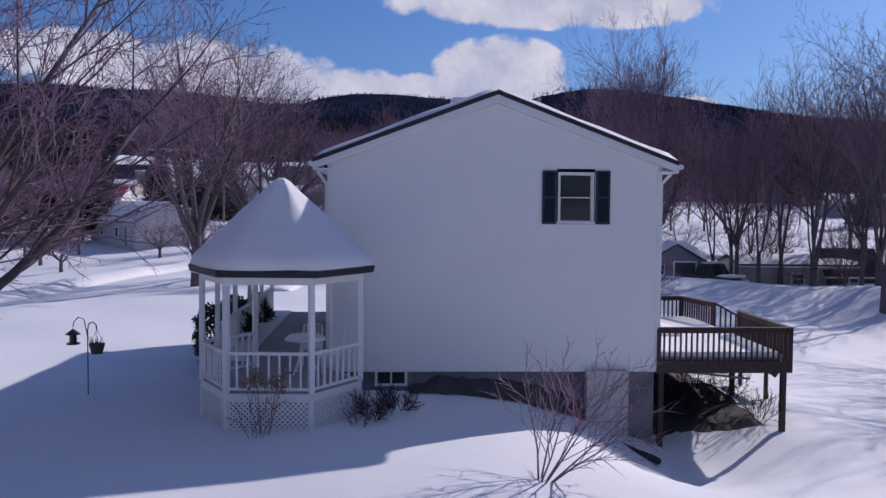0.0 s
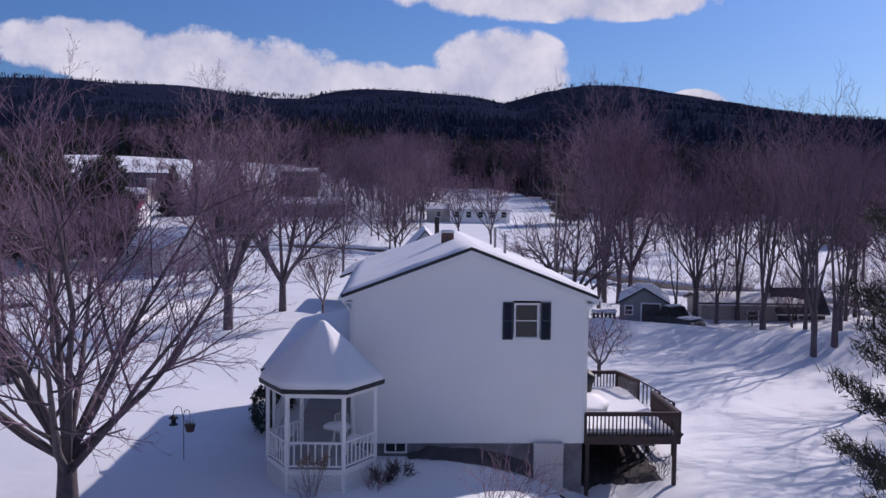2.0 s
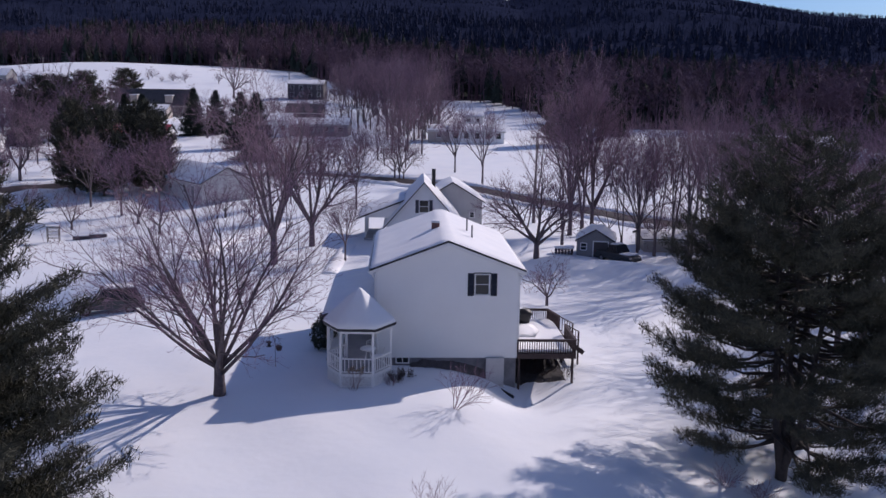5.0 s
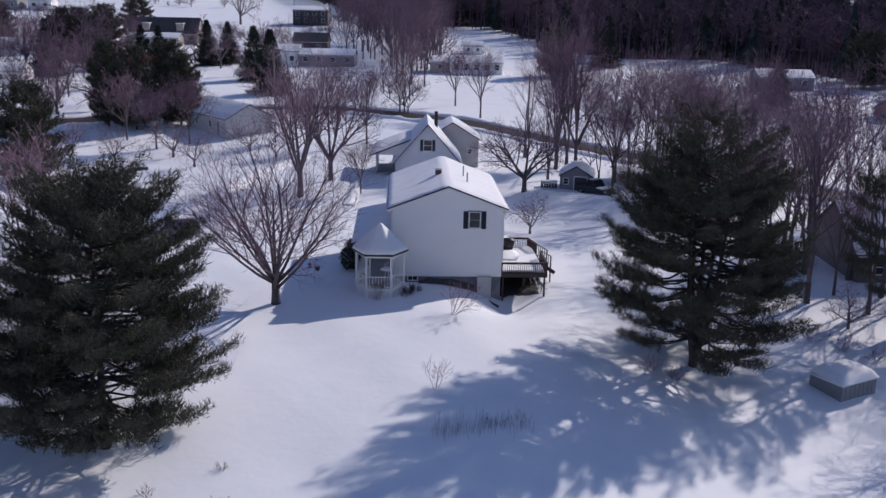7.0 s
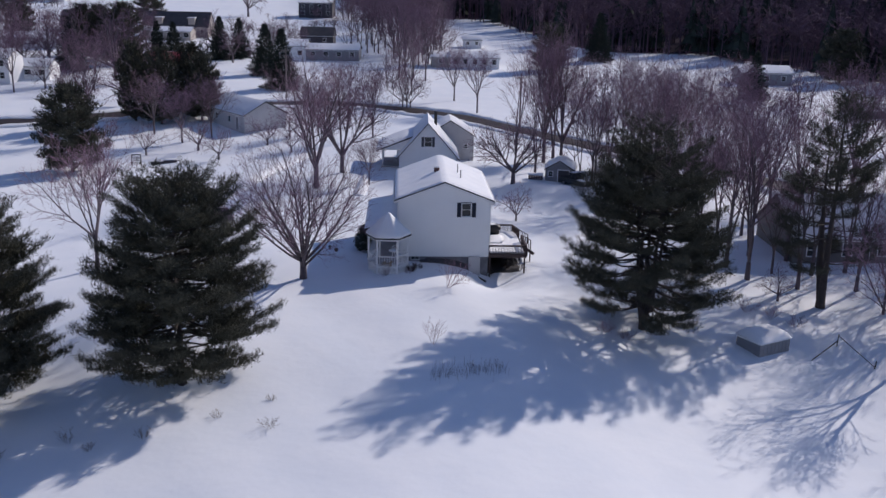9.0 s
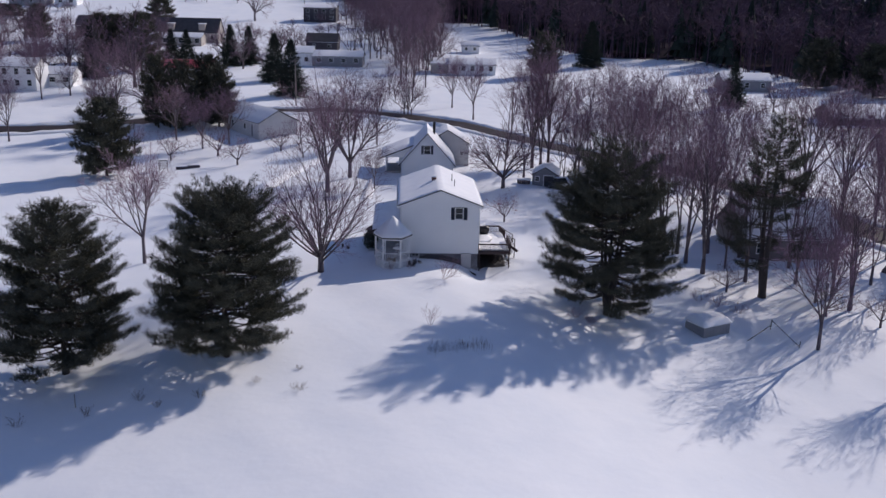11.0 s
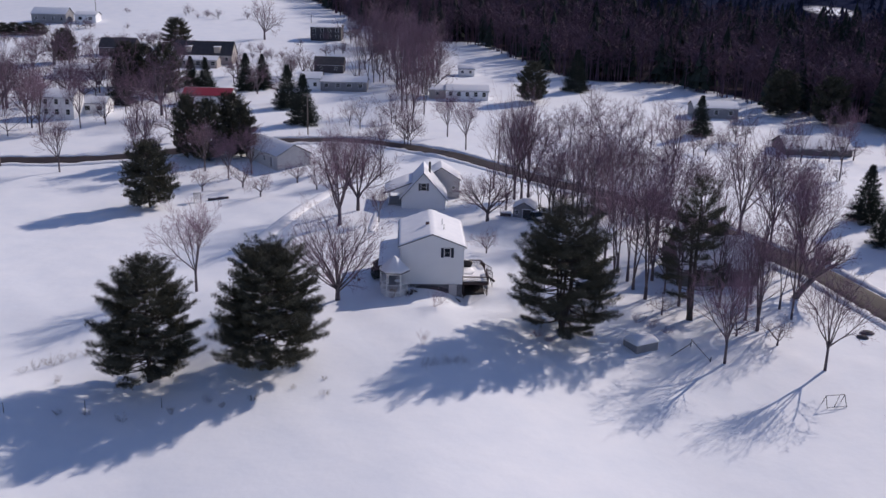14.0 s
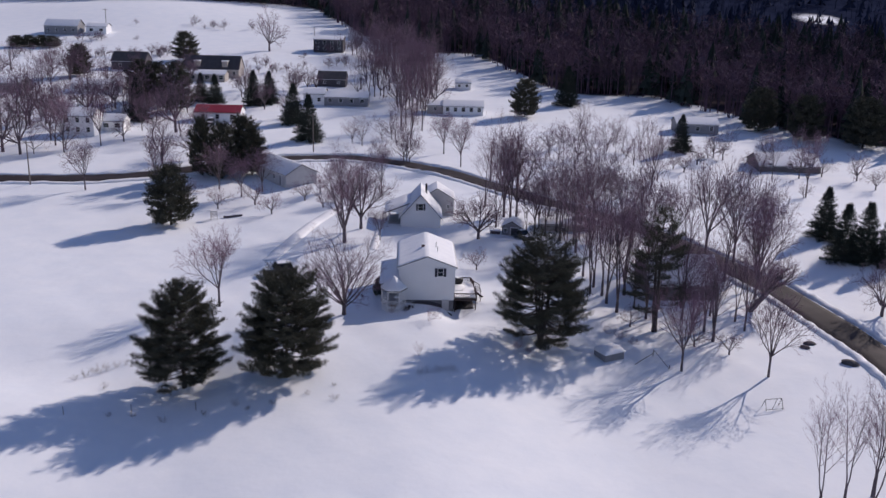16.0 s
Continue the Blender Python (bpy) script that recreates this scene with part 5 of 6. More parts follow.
def stick_tree(seed, n=22, width=0.2):
    """A bare tree one metre high for the far woods: a stem, spreading limbs and a rounded haze of twigs."""
    g, v, f = np.random.default_rng(seed), [], []

    def blade(a, b, w):
        d = g.normal(0, 1, 3)
        s = np.cross(b - a, d)
        s = s / np.linalg.norm(s) * w
        k = len(v)
        v.extend([a - s, a + s, b])
        f.append((k, k + 1, k + 2))

    foot, top = np.array([0, 0, -0.03]), np.array([g.normal(0, 0.04), g.normal(0, 0.04), 0.93])
    for _ in range(2):
        blade(foot, top, 0.013)
    for _ in range(n):
        t = g.uniform(0.34, 0.88)
        a = foot + (top - foot) * t
        an, ln = g.uniform(0, 6.28), width * g.uniform(0.7, 1.2) * math.sin(math.pi * min(1.0, 1.25 - t)) ** 0.7
        b = a + np.array([math.cos(an), math.sin(an), g.uniform(0.35, 1.0)]) * ln
        blade(a, b, 0.006)
        for _ in range(3):
            c = a + (b - a) * g.uniform(0.3, 1.0)
            blade(c, c + np.array([g.normal(0, 0.7), g.normal(0, 0.7), g.uniform(0.1, 0.9)]) * ln * 0.55, 0.0045)
    return np.array(v), np.array(f)


def cone_tree(seed, tiers=6, sides=7):
    """A sketch of a conifer one metre high: ragged drooping tiers."""
    g, v, f = np.random.default_rng(seed), [], []
    for t in range(tiers):
        z, r = 0.10 + 0.78 * t / tiers, 0.20 * (1 - t / tiers) ** 0.8 + 0.02
        top = [0, 0, min(1.0, z + 0.30)]
        for i in range(sides):
            a, b = 6.28 * i / sides + g.uniform(-0.2, 0.2), 6.28 * (i + 0.8) / sides + g.uniform(-0.2, 0.2)
            ra, rb = r * g.uniform(0.6, 1.2), r * g.uniform(0.6, 1.2)
            k = len(v)
            v.extend([top, [ra * math.cos(a), ra * math.sin(a), z - 0.04], [rb * math.cos(b), rb * math.sin(b), z - 0.03]])
            f.append((k, k + 1, k + 2))
    return np.array(v), np.array(f)


def build_woods():
    g = np.random.default_rng(3)
    bare, dark, far_bare, far_dark = [], [], [], []
    while len(bare) < 5200:
        x = g.uniform(-270, 370)
        y = woods_edge(x) + 2 + 230 * g.random() ** 1.7
        if abs(x - 224) < 17 and -60 < y - 466 < 26:
            continue
        h = g.uniform(11, 19)
        (dark if g.random() < 0.10 + 0.3 * (y - woods_edge(x) > 150) else bare).append((x, y, zg(x, y), h * g.uniform(0.85, 1.2), h, g.uniform(0, 6.28)))
    while len(far_bare) + len(far_dark) < 15000:
        y = 330 + 1270 * g.random() ** 0.8
        x = g.uniform(-0.62, 0.62) * (y + 130)
        if y - woods_edge(x) < 120 or abs(x - 224) < 17 and -60 < y - 466 < 26:
            continue
        h = g.uniform(9, 14) * (1 - 0.5 * step(600, 1300, y))
        patch = noise.noise(Vector((x * 0.008, y * 0.008, 0.3)))
        (far_dark if patch + g.normal(0, 0.25) > 0.02 else far_bare).append((x, y, zg(x, y), h * 1.1, h, g.uniform(0, 6.28)))
    scatter("bare_woods", [stick_tree(i) for i in range(6)], bare, "leafless mauve-brown woodland on the hillside", WOODS)
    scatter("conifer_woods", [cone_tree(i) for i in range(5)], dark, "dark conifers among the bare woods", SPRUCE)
    scatter("far_woods", [stick_tree(40 + i, 8, 0.26) for i in range(5)], far_bare, "distant leafless woods on the hills, tinted blue for haze", HAZED_WOODS)
    scatter("far_conifers", [cone_tree(60 + i, 3, 4) for i in range(5)], far_dark, "distant conifers on the hills, tinted blue for haze", HAZED_WOODS)


build_woods()


# ---------------------------------------------------------------- neighbouring houses
def neighbour(name, label, m, w, l, wall, rise, walls, roof_mat=SNOW, windows=(), over=0.35, snow=0.14, doors=(), category="house", group="", bare_front=None):
    """A gabled building; its gable of width w faces local -y and it runs l back. windows: face, along, sill, width, height, shutters."""
    h = thing(name, m, label, category, group)
    for y, s in ((0.0, -1), (l, 1)):
        mb = MB()
        ring = [(-w / 2, 0, -1.0), (w / 2, 0, -1.0), (w / 2, 0, wall), (0, 0, wall + rise), (-w / 2, 0, wall)]
        mb.loft([[(x, y - 0.08, z) for x, _, z in ring], [(x, y + 0.08, z) for x, _, z in ring]])
        part("gable_wall", mb, walls, h)
    for s in (-1, 1):
        part("side_wall", MB().box(s * w / 2 - 0.08, 0.08, -1.0, s * w / 2 + 0.08, l - 0.08, wall), walls, h)
    for s in (-1, 1):
        x1, z1, za = s * (w / 2 + over), wall - over * rise / (w / 2) + 0.05, wall + rise + 0.05
        deck = MB().loft([[(0, -over, za), (x1, -over, z1), (x1, -over, z1 + 0.12), (0, -over, za + 0.12)], [(0, l + over, za), (x1, l + over, z1), (x1, l + over, z1 + 0.12), (0, l + over, za + 0.12)]])
        mat = bare_front if bare_front and s == 1 else SHINGLE
        r = part("roof", deck, mat, h)
        if not (bare_front and s == 1) and roof_mat is SNOW:
            part("roof_snow", snow_slab(MB(), [(x1, -over, z1 + 0.12), (0, -over, za + 0.12), (0, l + over, za + 0.12), (x1, l + over, z1 + 0.12)], snow, s + w, 6, 8, 0.2), SNOW, r, "", True)
        part("fascia", MB().box(min(x1, x1 - s * 0.04), -over, z1 - 0.1, max(x1, x1 - s * 0.04), l + over, z1 + 0.02), TRIM, h)
    faces = {"front": Matrix.Translation((0, -0.08, 0)), "right": Matrix.Translation((w / 2 + 0.08, 0, 0)) @ Matrix.Rotation(radians(90), 4, "Z"), "left": Matrix.Translation((-w / 2 - 0.08, l, 0)) @ Matrix.Rotation(radians(-90), 4, "Z")}
    for face, u, z, ww, wh, shut in windows:
        f = faces[face] @ Matrix.Translation((u, 0, z))
        win = part("window", MB().box(-ww / 2 - 0.08, -0.05, -0.06, -ww / 2, 0.01, wh + 0.08).box(ww / 2, -0.05, -0.06, ww / 2 + 0.08, 0.01, wh + 0.08).box(-ww / 2, -0.05, wh, ww / 2, 0.01, wh + 0.08).box(-ww / 2, -0.05, -0.08, ww / 2, 0.01, 0).box(-ww / 2, -0.03, wh / 2 - 0.025, ww / 2, 0.01, wh / 2 + 0.025), TRIM, h)
        win.matrix_basis = f
        part("pane", MB().box(-ww / 2, -0.012, 0, ww / 2, -0.004, wh), GLASS, win)
        if shut:
            for s in (-1, 1):
                c = s * (ww / 2 + 0.08 + shut / 2)
                part("shutter", MB().box(c - shut / 2, -0.05, -0.05, c + shut / 2, -0.005, wh + 0.05), SHUTTER, win)
    for face, u, ww, wh, mat in doors:
        dr = part("door", MB().box(-ww / 2, -0.05, 0, ww / 2, -0.005, wh), mat, h)
        dr.matrix_basis = faces[face] @ Matrix.Translation((u, 0, 0))
        part("door_casing", MB().box(-ww / 2 - 0.1, -0.06, 0, -ww / 2, -0.004, wh + 0.1).box(ww / 2, -0.06, 0, ww / 2 + 0.1, -0.004, wh + 0.1).box(-ww / 2, -0.06, wh, ww / 2, -0.004, wh + 0.1), TRIM, dr)
    return h


def row(n, span, z, w, h, shut=0.0, face="right", start=0.0):
    return [(face, start + span * (i + 0.5) / n, z, w, h, shut) for i in range(n)]


def on(x, y, turn=0.0, lift=0.0):
    return pose(x, y, zg(x, y) + lift, 0, 0, turn)


# the second white house, end-on behind the first
h2 = neighbour("cottage", "white gabled cottage with steep snowy roof and dark shutters", on(-2.3, 42.0, 2, 0.05), 7.1, 9.5, 1.95, 4.05, SIDING, SNOW, [("front", 0.0, 3.2, 0.85, 1.15, 0.33), ("right", 3, 0.7, 0.8, 1.1, 0)], over=0.45, snow=0.2)
part("chimney", MB().tube([(1.0, 5.0, 4.0), (1.0, 5.0, 7.0)], [0.2, 0.2], 10), IRON, h2, "dark metal flue")
part("porch_roof", MB().loft([[(-6.6, 0.8, 2.3), (-1.9, 0.8, 4.15), (-1.9, 0.8, 4.3), (-6.6, 0.8, 2.45)], [(-6.6, 9.4, 2.3), (-1.9, 9.4, 4.15), (-1.9, 9.4, 4.3), (-6.6, 9.4, 2.45)]]), SHINGLE, h2)
part("porch_snow", snow_slab(MB(), [(-6.6, 0.8, 2.45), (-1.9, 0.8, 4.3), (-1.9, 9.4, 4.3), (-6.6, 9.4, 2.45)], 0.26, 3, 6, 8, 0.2), SNOW, h2, "", True)
part("porch_gable", MB().loft([[(-6.0, 1.0, 2.5), (-2.0, 1.0, 2.5), (-2.0, 1.0, 4.05)], [(-6.0, 1.1, 2.5), (-2.0, 1.1, 2.5), (-2.0, 1.1, 4.05)]]), SIDING, h2)
part("porch_floor", MB().box(-5.9, 1.8, -0.6, -3.6, 8.4, 0.3), DECKGREY, h2)
for y in (2.2, 4.3, 6.3, 8.3):
    part("porch_post", MB().box(-5.85, y - 0.06, 0.3, -5.73, y + 0.06, 2.3), TRIM, h2)
neighbour("cottage_wing", "grey clapboard wing with a snow-covered gable roof", on(0.5, 51.0, 2, 0.0), 6.2, 6.0, 3.3, 1.9, PALEWALL, SNOW, [("front", 2.1, 1.6, 0.45, 0.5, 0.0), ("right", 3.0, 1.2, 0.8, 1.1, 0.0)], snow=0.22)
neighbour("shed", "grey garden shed with a rounded load of snow", on(14.1, 39.8, -12, -0.1), 3.4, 3.0, 1.65, 1.0, GREYWALL, SNOW, [("front", -1.1, 0.8, 0.5, 0.6, 0)], 0.2, 0.42, [("front", 0.5, 1.3, 1.6, DARKWALL)], "shed")
neighbour("barn", "long pale grey barn with a snowy roof by the road", on(-29.0, 75.0, 36.9, 0.0), 7.3, 14.5, 2.5, 1.9, PALEWALL, SNOW, [("left", 4, 0.9, 0.9, 0.9, 0), ("left", 9, 0.9, 0.9, 0.9, 0)], doors=[("left", 12, 1.0, 2.0, GREYWALL)], category="barn")
neighbour("grey_house", "grey house behind thin pines with snow on its roof", on(43.6, 16.7, 95, -0.6), 8.6, 10.6, 2.9, 3.3, DIMWALL, SNOW, row(3, 10.6, 1.1, 0.9, 1.2, 0.0, "left") + [("front", -2, 1.2, 0.9, 1.2, 0.0), ("front", 2, 1.2, 0.9, 1.2, 0.0)], doors=[("left", 7.0, 1.0, 2.0, DARKWALL)])
# ranch houses with the long side to the yard; local left faces the camera when turned by 90 degrees
LONGWAYS = [
    ("red_roof_house", "low white house with a bright red metal roof edge", -57, 142.5, 12.4, 7.5, 2.6, 1.7, SIDING, 3, REDROOF, (1.0, 1.2)),
    ("two_storey_house", "two-storey white house with dark windows", -89.5, 118.5, 8.0, 7.0, 5.0, 1.6, SIDING, 3, None, (0.9, 1.2)),
    ("house_wing", "single-storey white wing with two windows", -84.2, 125.5, 6.0, 5.5, 2.6, 1.4, SIDING, 2, None, (1.3, 1.0)),
    ("ranch_house", "long pale ranch house under an even snow roof", -23.5, 173.5, 13.5, 7.5, 2.5, 1.3, GREYWALL, 4, None, (1.2, 1.0)),
    ("ranch_wing", "pale taller end of the ranch house", -37.2, 174.5, 6.5, 7.5, 3.2, 1.5, SIDING, 2, None, (1.0, 1.1)),
    ("dark_house", "dark two-storey house at the woodland's edge", -44.5, 291, 12.5, 9.0, 5.2, 1.2, DARKWALL, 4, None, (1.2, 1.2)),
    ("dark_hut", "dark gabled outbuilding in the shade", -34.5, 209.5, 9.5, 7.0, 2.6, 2.2, DARKWALL, 2, SHINGLE, (0.8, 0.8)),
    ("large_house", "large grey house with a bare dark roof", -74.5, 222, 20.0, 9.0, 3.0, 4.2, TANWALL, 6, SHINGLE, (1.0, 1.2)),
    ("sunroom", "low glassy wing with three snow-covered slopes", -77.5, 213, 15.0, 6.0, 2.6, 1.2, TANWALL, 6, None, (1.5, 1.3)),
    ("dark_barn", "dark-roofed farm building above the village", -112.5, 235, 12.5, 8.0, 3.0, 3.0, DARKWALL, 2, SHINGLE, (0.9, 0.9)),
    ("village_house", "low white village house under snow", -104.5, 186, 17.0, 7.5, 2.6, 1.4, SIDING, 5, None, (1.1, 1.0)),
    ("hillside_house", "wide grey house on the open hillside", -168, 315, 15.0, 9.0, 3.4, 2.6, GREYWALL, 4, None, (1.1, 1.1)),
    ("hillside_garage", "white garage beside the hillside house", -156, 318, 9.0, 7.0, 3.0, 1.4, SIDING, 2, None, (1.6, 1.2)),
    ("village_house", "snow-roofed house at the end of the village", -136, 182, 11.0, 8.0, 3.0, 1.6, GREYWALL, 3, None, (1.0, 1.1)),
    ("white_ranch", "white ranch house with a row of dark windows", 12.5, 164, 12.0, 7.0, 2.5, 1.4, SIDING, 5, None, (1.0, 1.2)),
    ("ranch_garage", "brown garage joined to the white ranch house", 0.2, 165, 4.6, 6.5, 2.4, 1.2, TANWALL, 1, None, (0.9, 0.9)),
    ("small_shed", "small white outbuilding at the wood's edge", 9.4, 210.5, 5.3, 4.5, 2.3, 1.1, SIDING, 2, None, (0.8, 0.8)),
    ("pale_bungalow", "pale bungalow under snow near the woods", 78.3, 143, 11.6, 7.0, 2.7, 1.4, GREYWALL, 3, None, (1.0, 1.1)),
    ("snowy_bungalow", "dark bungalow under a broad snow roof", 91, 98.5, 14.5, 10.0, 1.4, 2.0, DIMWALL, 3, None, (1.0, 1.0)),
    ("farmhouse", "pale house on the far snowy slope", -180, 150, 13, 8, 3.0, 2.0, SIDING, 4, None, (1.0, 1.1)),
]
for name, label, x, y, long, deep, wall, rise, mat, n, bare, (ww, wh) in LONGWAYS:
    wins = row(n, long, 0.95, ww, wh, 0.0, "left") + ([("left", long * (i + 0.5) / n, 3.4, ww, wh, 0.0) for i in range(n)] if wall > 4.5 else [])
    hh = neighbour(name, label, on(x, y + deep / 2, 90, 0.0), deep, long, wall, rise, mat, SHINGLE if bare is SHINGLE else SNOW, wins, category="house", group="houses of the village")
    if bare is REDROOF:
        part("red_roof_strip", MB().loft([[(-deep / 2 - 0.45, -0.4, wall - 0.1), (-deep / 2 + 3.2, -0.4, wall + 1.54), (-deep / 2 + 3.2, -0.4, wall + 1.70), (-deep / 2 - 0.45, -0.4, wall + 0.12)], [(-deep / 2 - 0.45, long + 0.4, wall - 0.1), (-deep / 2 + 3.2, long + 0.4, wall + 1.54), (-deep / 2 + 3.2, long + 0.4, wall + 1.70), (-deep / 2 - 0.45, long + 0.4, wall + 0.12)]]), REDROOF, hh, "red metal roof cleared of snow").location.z += 0.20
    if bare is SHINGLE and long > 15:
        for i in (0.25, 0.75):
            part("dormer", MB().box(-deep / 2 + 0.4, long * i - 1, wall + 0.6, 0, long * i + 1, wall + 2.6), TANWALL, hh)
            part("dormer_snow", MB().box(-deep / 2 + 0.2, long * i - 1.2, wall + 2.6, 0, long * i + 1.2, wall + 2.8, 0.08), SNOW, hh)


neighbour("tan_garage", "low tan garage behind the hedgerow under snow", on(27.9, 47.2, 90, -0.9), 4.5, 8.0, 2.1, 0.5, TANWALL, SNOW, row(1, 8.0, 0.8, 0.8, 0.7, 0.0, "left"))
neighbour("dark_hut", "small dark-roofed hut among bare trees", on(29.6, 46.5, 90, -1.0), 3.4, 3.6, 1.7, 1.5, DARKWALL, SHINGLE, [("left", 1.8, 0.7, 0.6, 0.6, 0)])


# ---------------------------------------------------------------- vehicles
def make_car(name, m, label, paint, long=4.6, high=1.7, wide=1.82, pickup=False):
    """A parked car: a lofted body, dark glass, wheels, lights and snow on top."""
    c = thing(name, m, label, "car")
    side = [(-0.5, 0.35), (-0.5, 0.62), (-0.47, 0.78), (-0.30, 0.92), (-0.18, 0.97), (0.47, 0.95), (0.5, 0.75), (0.5, 0.38)]
    roof = [(-0.17, 0.96), (-0.07, high), (0.12 if pickup else 0.40, high), (0.17 if pickup else 0.49, 0.96)]
    body = MB().loft([[(x * long, y, z) for x, z in side] for y in (-wide / 2, -wide / 2 + 0.05, wide / 2 - 0.05, wide / 2)])
    part("body", body, paint, c)
    cab = MB().loft([[(x * long, s * (wide / 2 - (0.06 if z < 1 else 0.24)), z) for x, z in roof] for s in (-1, 1)])
    part("cabin", cab, GLASS, c, "dark tinted windows")
    part("roof_panel", MB().box(roof[1][0] * long + 0.05, -wide / 2 + 0.22, high - 0.03, roof[2][0] * long - 0.03, wide / 2 - 0.22, high + 0.03, 0.02), paint, c)
    for x in (-0.17, 0.02, 0.17 if pickup else 0.22):
        for s in (-1, 1):
            part("pillar", MB().beam((x * long, s * (wide / 2 - 0.06), 0.96), ((x + (0.09 if x < 0 else -0.02)) * long, s * (wide / 2 - 0.23), high), 0.06), paint, c)
    part("roof_snow", MB().box(roof[1][0] * long + 0.1, -wide / 2 + 0.28, high + 0.03, roof[2][0] * long - 0.08, wide / 2 - 0.28, high + 0.14, 0.06), SNOW, c)
    part("hood_snow", MB().box(-0.46 * long, -wide / 2 + 0.15, 0.90, -0.20 * long, wide / 2 - 0.15, 1.04, 0.05), SNOW, c)
    for x in (-0.31, 0.30):
        for s in (-1, 1):
            wh = part("wheel", MB().tube([(x * long, s * (wide / 2 - 0.2), 0.33), (x * long, s * (wide / 2 + 0.01), 0.33)], [0.33, 0.33], 16), RUBBER, c)
            part("rim", MB().tube([(x * long, s * (wide / 2 + 0.005), 0.33), (x * long, s * (wide / 2 + 0.025), 0.33)], [0.2, 0.18], 12), METAL, wh)
    for s in (-1, 1):
        part("headlight", MB().box(-0.505 * long, s * 0.62 - 0.16, 0.62, -0.485 * long, s * 0.62 + 0.16, 0.76, 0.005), LAMP, c)
        part("tail_light", MB().box(0.49 * long, s * 0.75 - 0.1, 0.65, 0.505 * long, s * 0.75 + 0.1, 0.9, 0.005), REDROOF, c)
    part("bumper", MB().box(-0.515 * long, -wide / 2 + 0.05, 0.35, -0.49 * long, wide / 2 - 0.05, 0.55, 0.02), IRON, c)
    return c


make_car("parked_car", on(-23.0, 13.6, 20, -0.05), "dark grey station wagon parked in the snow", PAINT_GREY)
make_car("pickup_truck", on(16.0, 38.3, 128, -0.05), "dark slate pickup parked before the shed", PAINT_BLUE, 4.2, 1.65, 1.8, True)
make_car("village_car", on(-64.5, 139.5, 95, -0.05), "dark car parked beside the red-roofed house", PAINT_GREY)


# ---------------------------------------------------------------- small things of the yard
def snow_box():
    w, l, h = 3.1, 2.3, 0.92
    b = thing("garden_box", on(24.0, -9.5, 30, 0.0), "low grey wooden shed box topped by wind-carved snow", "shed")
    part("body", MB().box(-w / 2, -l / 2, -0.5, w / 2, l / 2, h, 0.02), GREYWALL, b)
    part("trim_board", MB().box(-w / 2 - 0.03, -l / 2 - 0.03, h - 0.12, w / 2 + 0.03, l / 2 + 0.03, h, 0.01), TRIM, b)
    for i in range(1, 8):
        part("batten", MB().box(-w / 2 + w * i / 8 - 0.02, -l / 2 - 0.025, -0.5, -w / 2 + w * i / 8 + 0.02, -l / 2 - 0.0, h - 0.12), GREYWALL, b)
    part("snow", snow_slab(MB(), [(-w / 2 - 0.12, -l / 2 - 0.12, h), (w / 2 + 0.12, -l / 2 - 0.12, h), (w / 2 + 0.12, l / 2 + 0.12, h + 0.12), (-w / 2 - 0.12, l / 2 + 0.12, h + 0.12)], 0.45, 4, 14, 12, 0.6), SNOW, b, "", True)


snow_box()


def goal_posts():
    g = thing("swing_frame", on(41.6, -21.2, 12, 0.0), "bare metal frame standing in the open snow", "frame")
    for x in (-1.1, 1.1):
        part("leg", MB().tube([(x, -0.6, -0.3), (x * 0.96, 0.0, 1.15)], [0.035, 0.035], 8), IRON, g)
        part("leg", MB().tube([(x, 0.7, -0.3), (x * 0.96, 0.0, 1.15)], [0.035, 0.035], 8), IRON, g)
    part("crossbar", MB().tube([(-1.056, 0, 1.15), (1.056, 0, 1.15)], [0.035, 0.035], 8), IRON, g)
    part("ground_bar", MB().tube([(-1.08, -0.6, 0.12), (1.08, -0.6, 0.12)], [0.03, 0.03], 8), IRON, g)
    part("brace", MB().tube([(-0.4, -0.6, 0.12), (0.5, 0, 1.15)], [0.03, 0.03], 8), IRON, g)


goal_posts()


def broken_frame():
    """A collapsed frame of thin poles beside the box."""
    f = thing("pole_frame", on(29.9, -8.6), "thin dark poles of a collapsed frame in snow", "frame")

    def foot(x, y):
        return (x - 29.9, y + 8.6, zg(x, y) - zg(29.9, -8.6))

    part("post", MB().tube([(0, 0, -0.3), (0.08, 0, 0.95)], [0.05, 0.045], 8), IRON, f)
    a, b = foot(26.8, -11.4), foot(31.2, -12.3)
    part("rail", MB().tube([(a[0], a[1], a[2] - 0.1), (0.03, 0, 0.4)], [0.04, 0.04], 8), IRON, f)
    part("rail", MB().tube([(0.06, 0, 0.85), (b[0], b[1], b[2] + 0.15)], [0.035, 0.035], 8), IRON, f)
    part("post", MB().tube([(b[0], b[1], b[2] - 0.2), (b[0] + 0.1, b[1], b[2] + 0.6)], [0.05, 0.045], 8), IRON, f)


broken_frame()


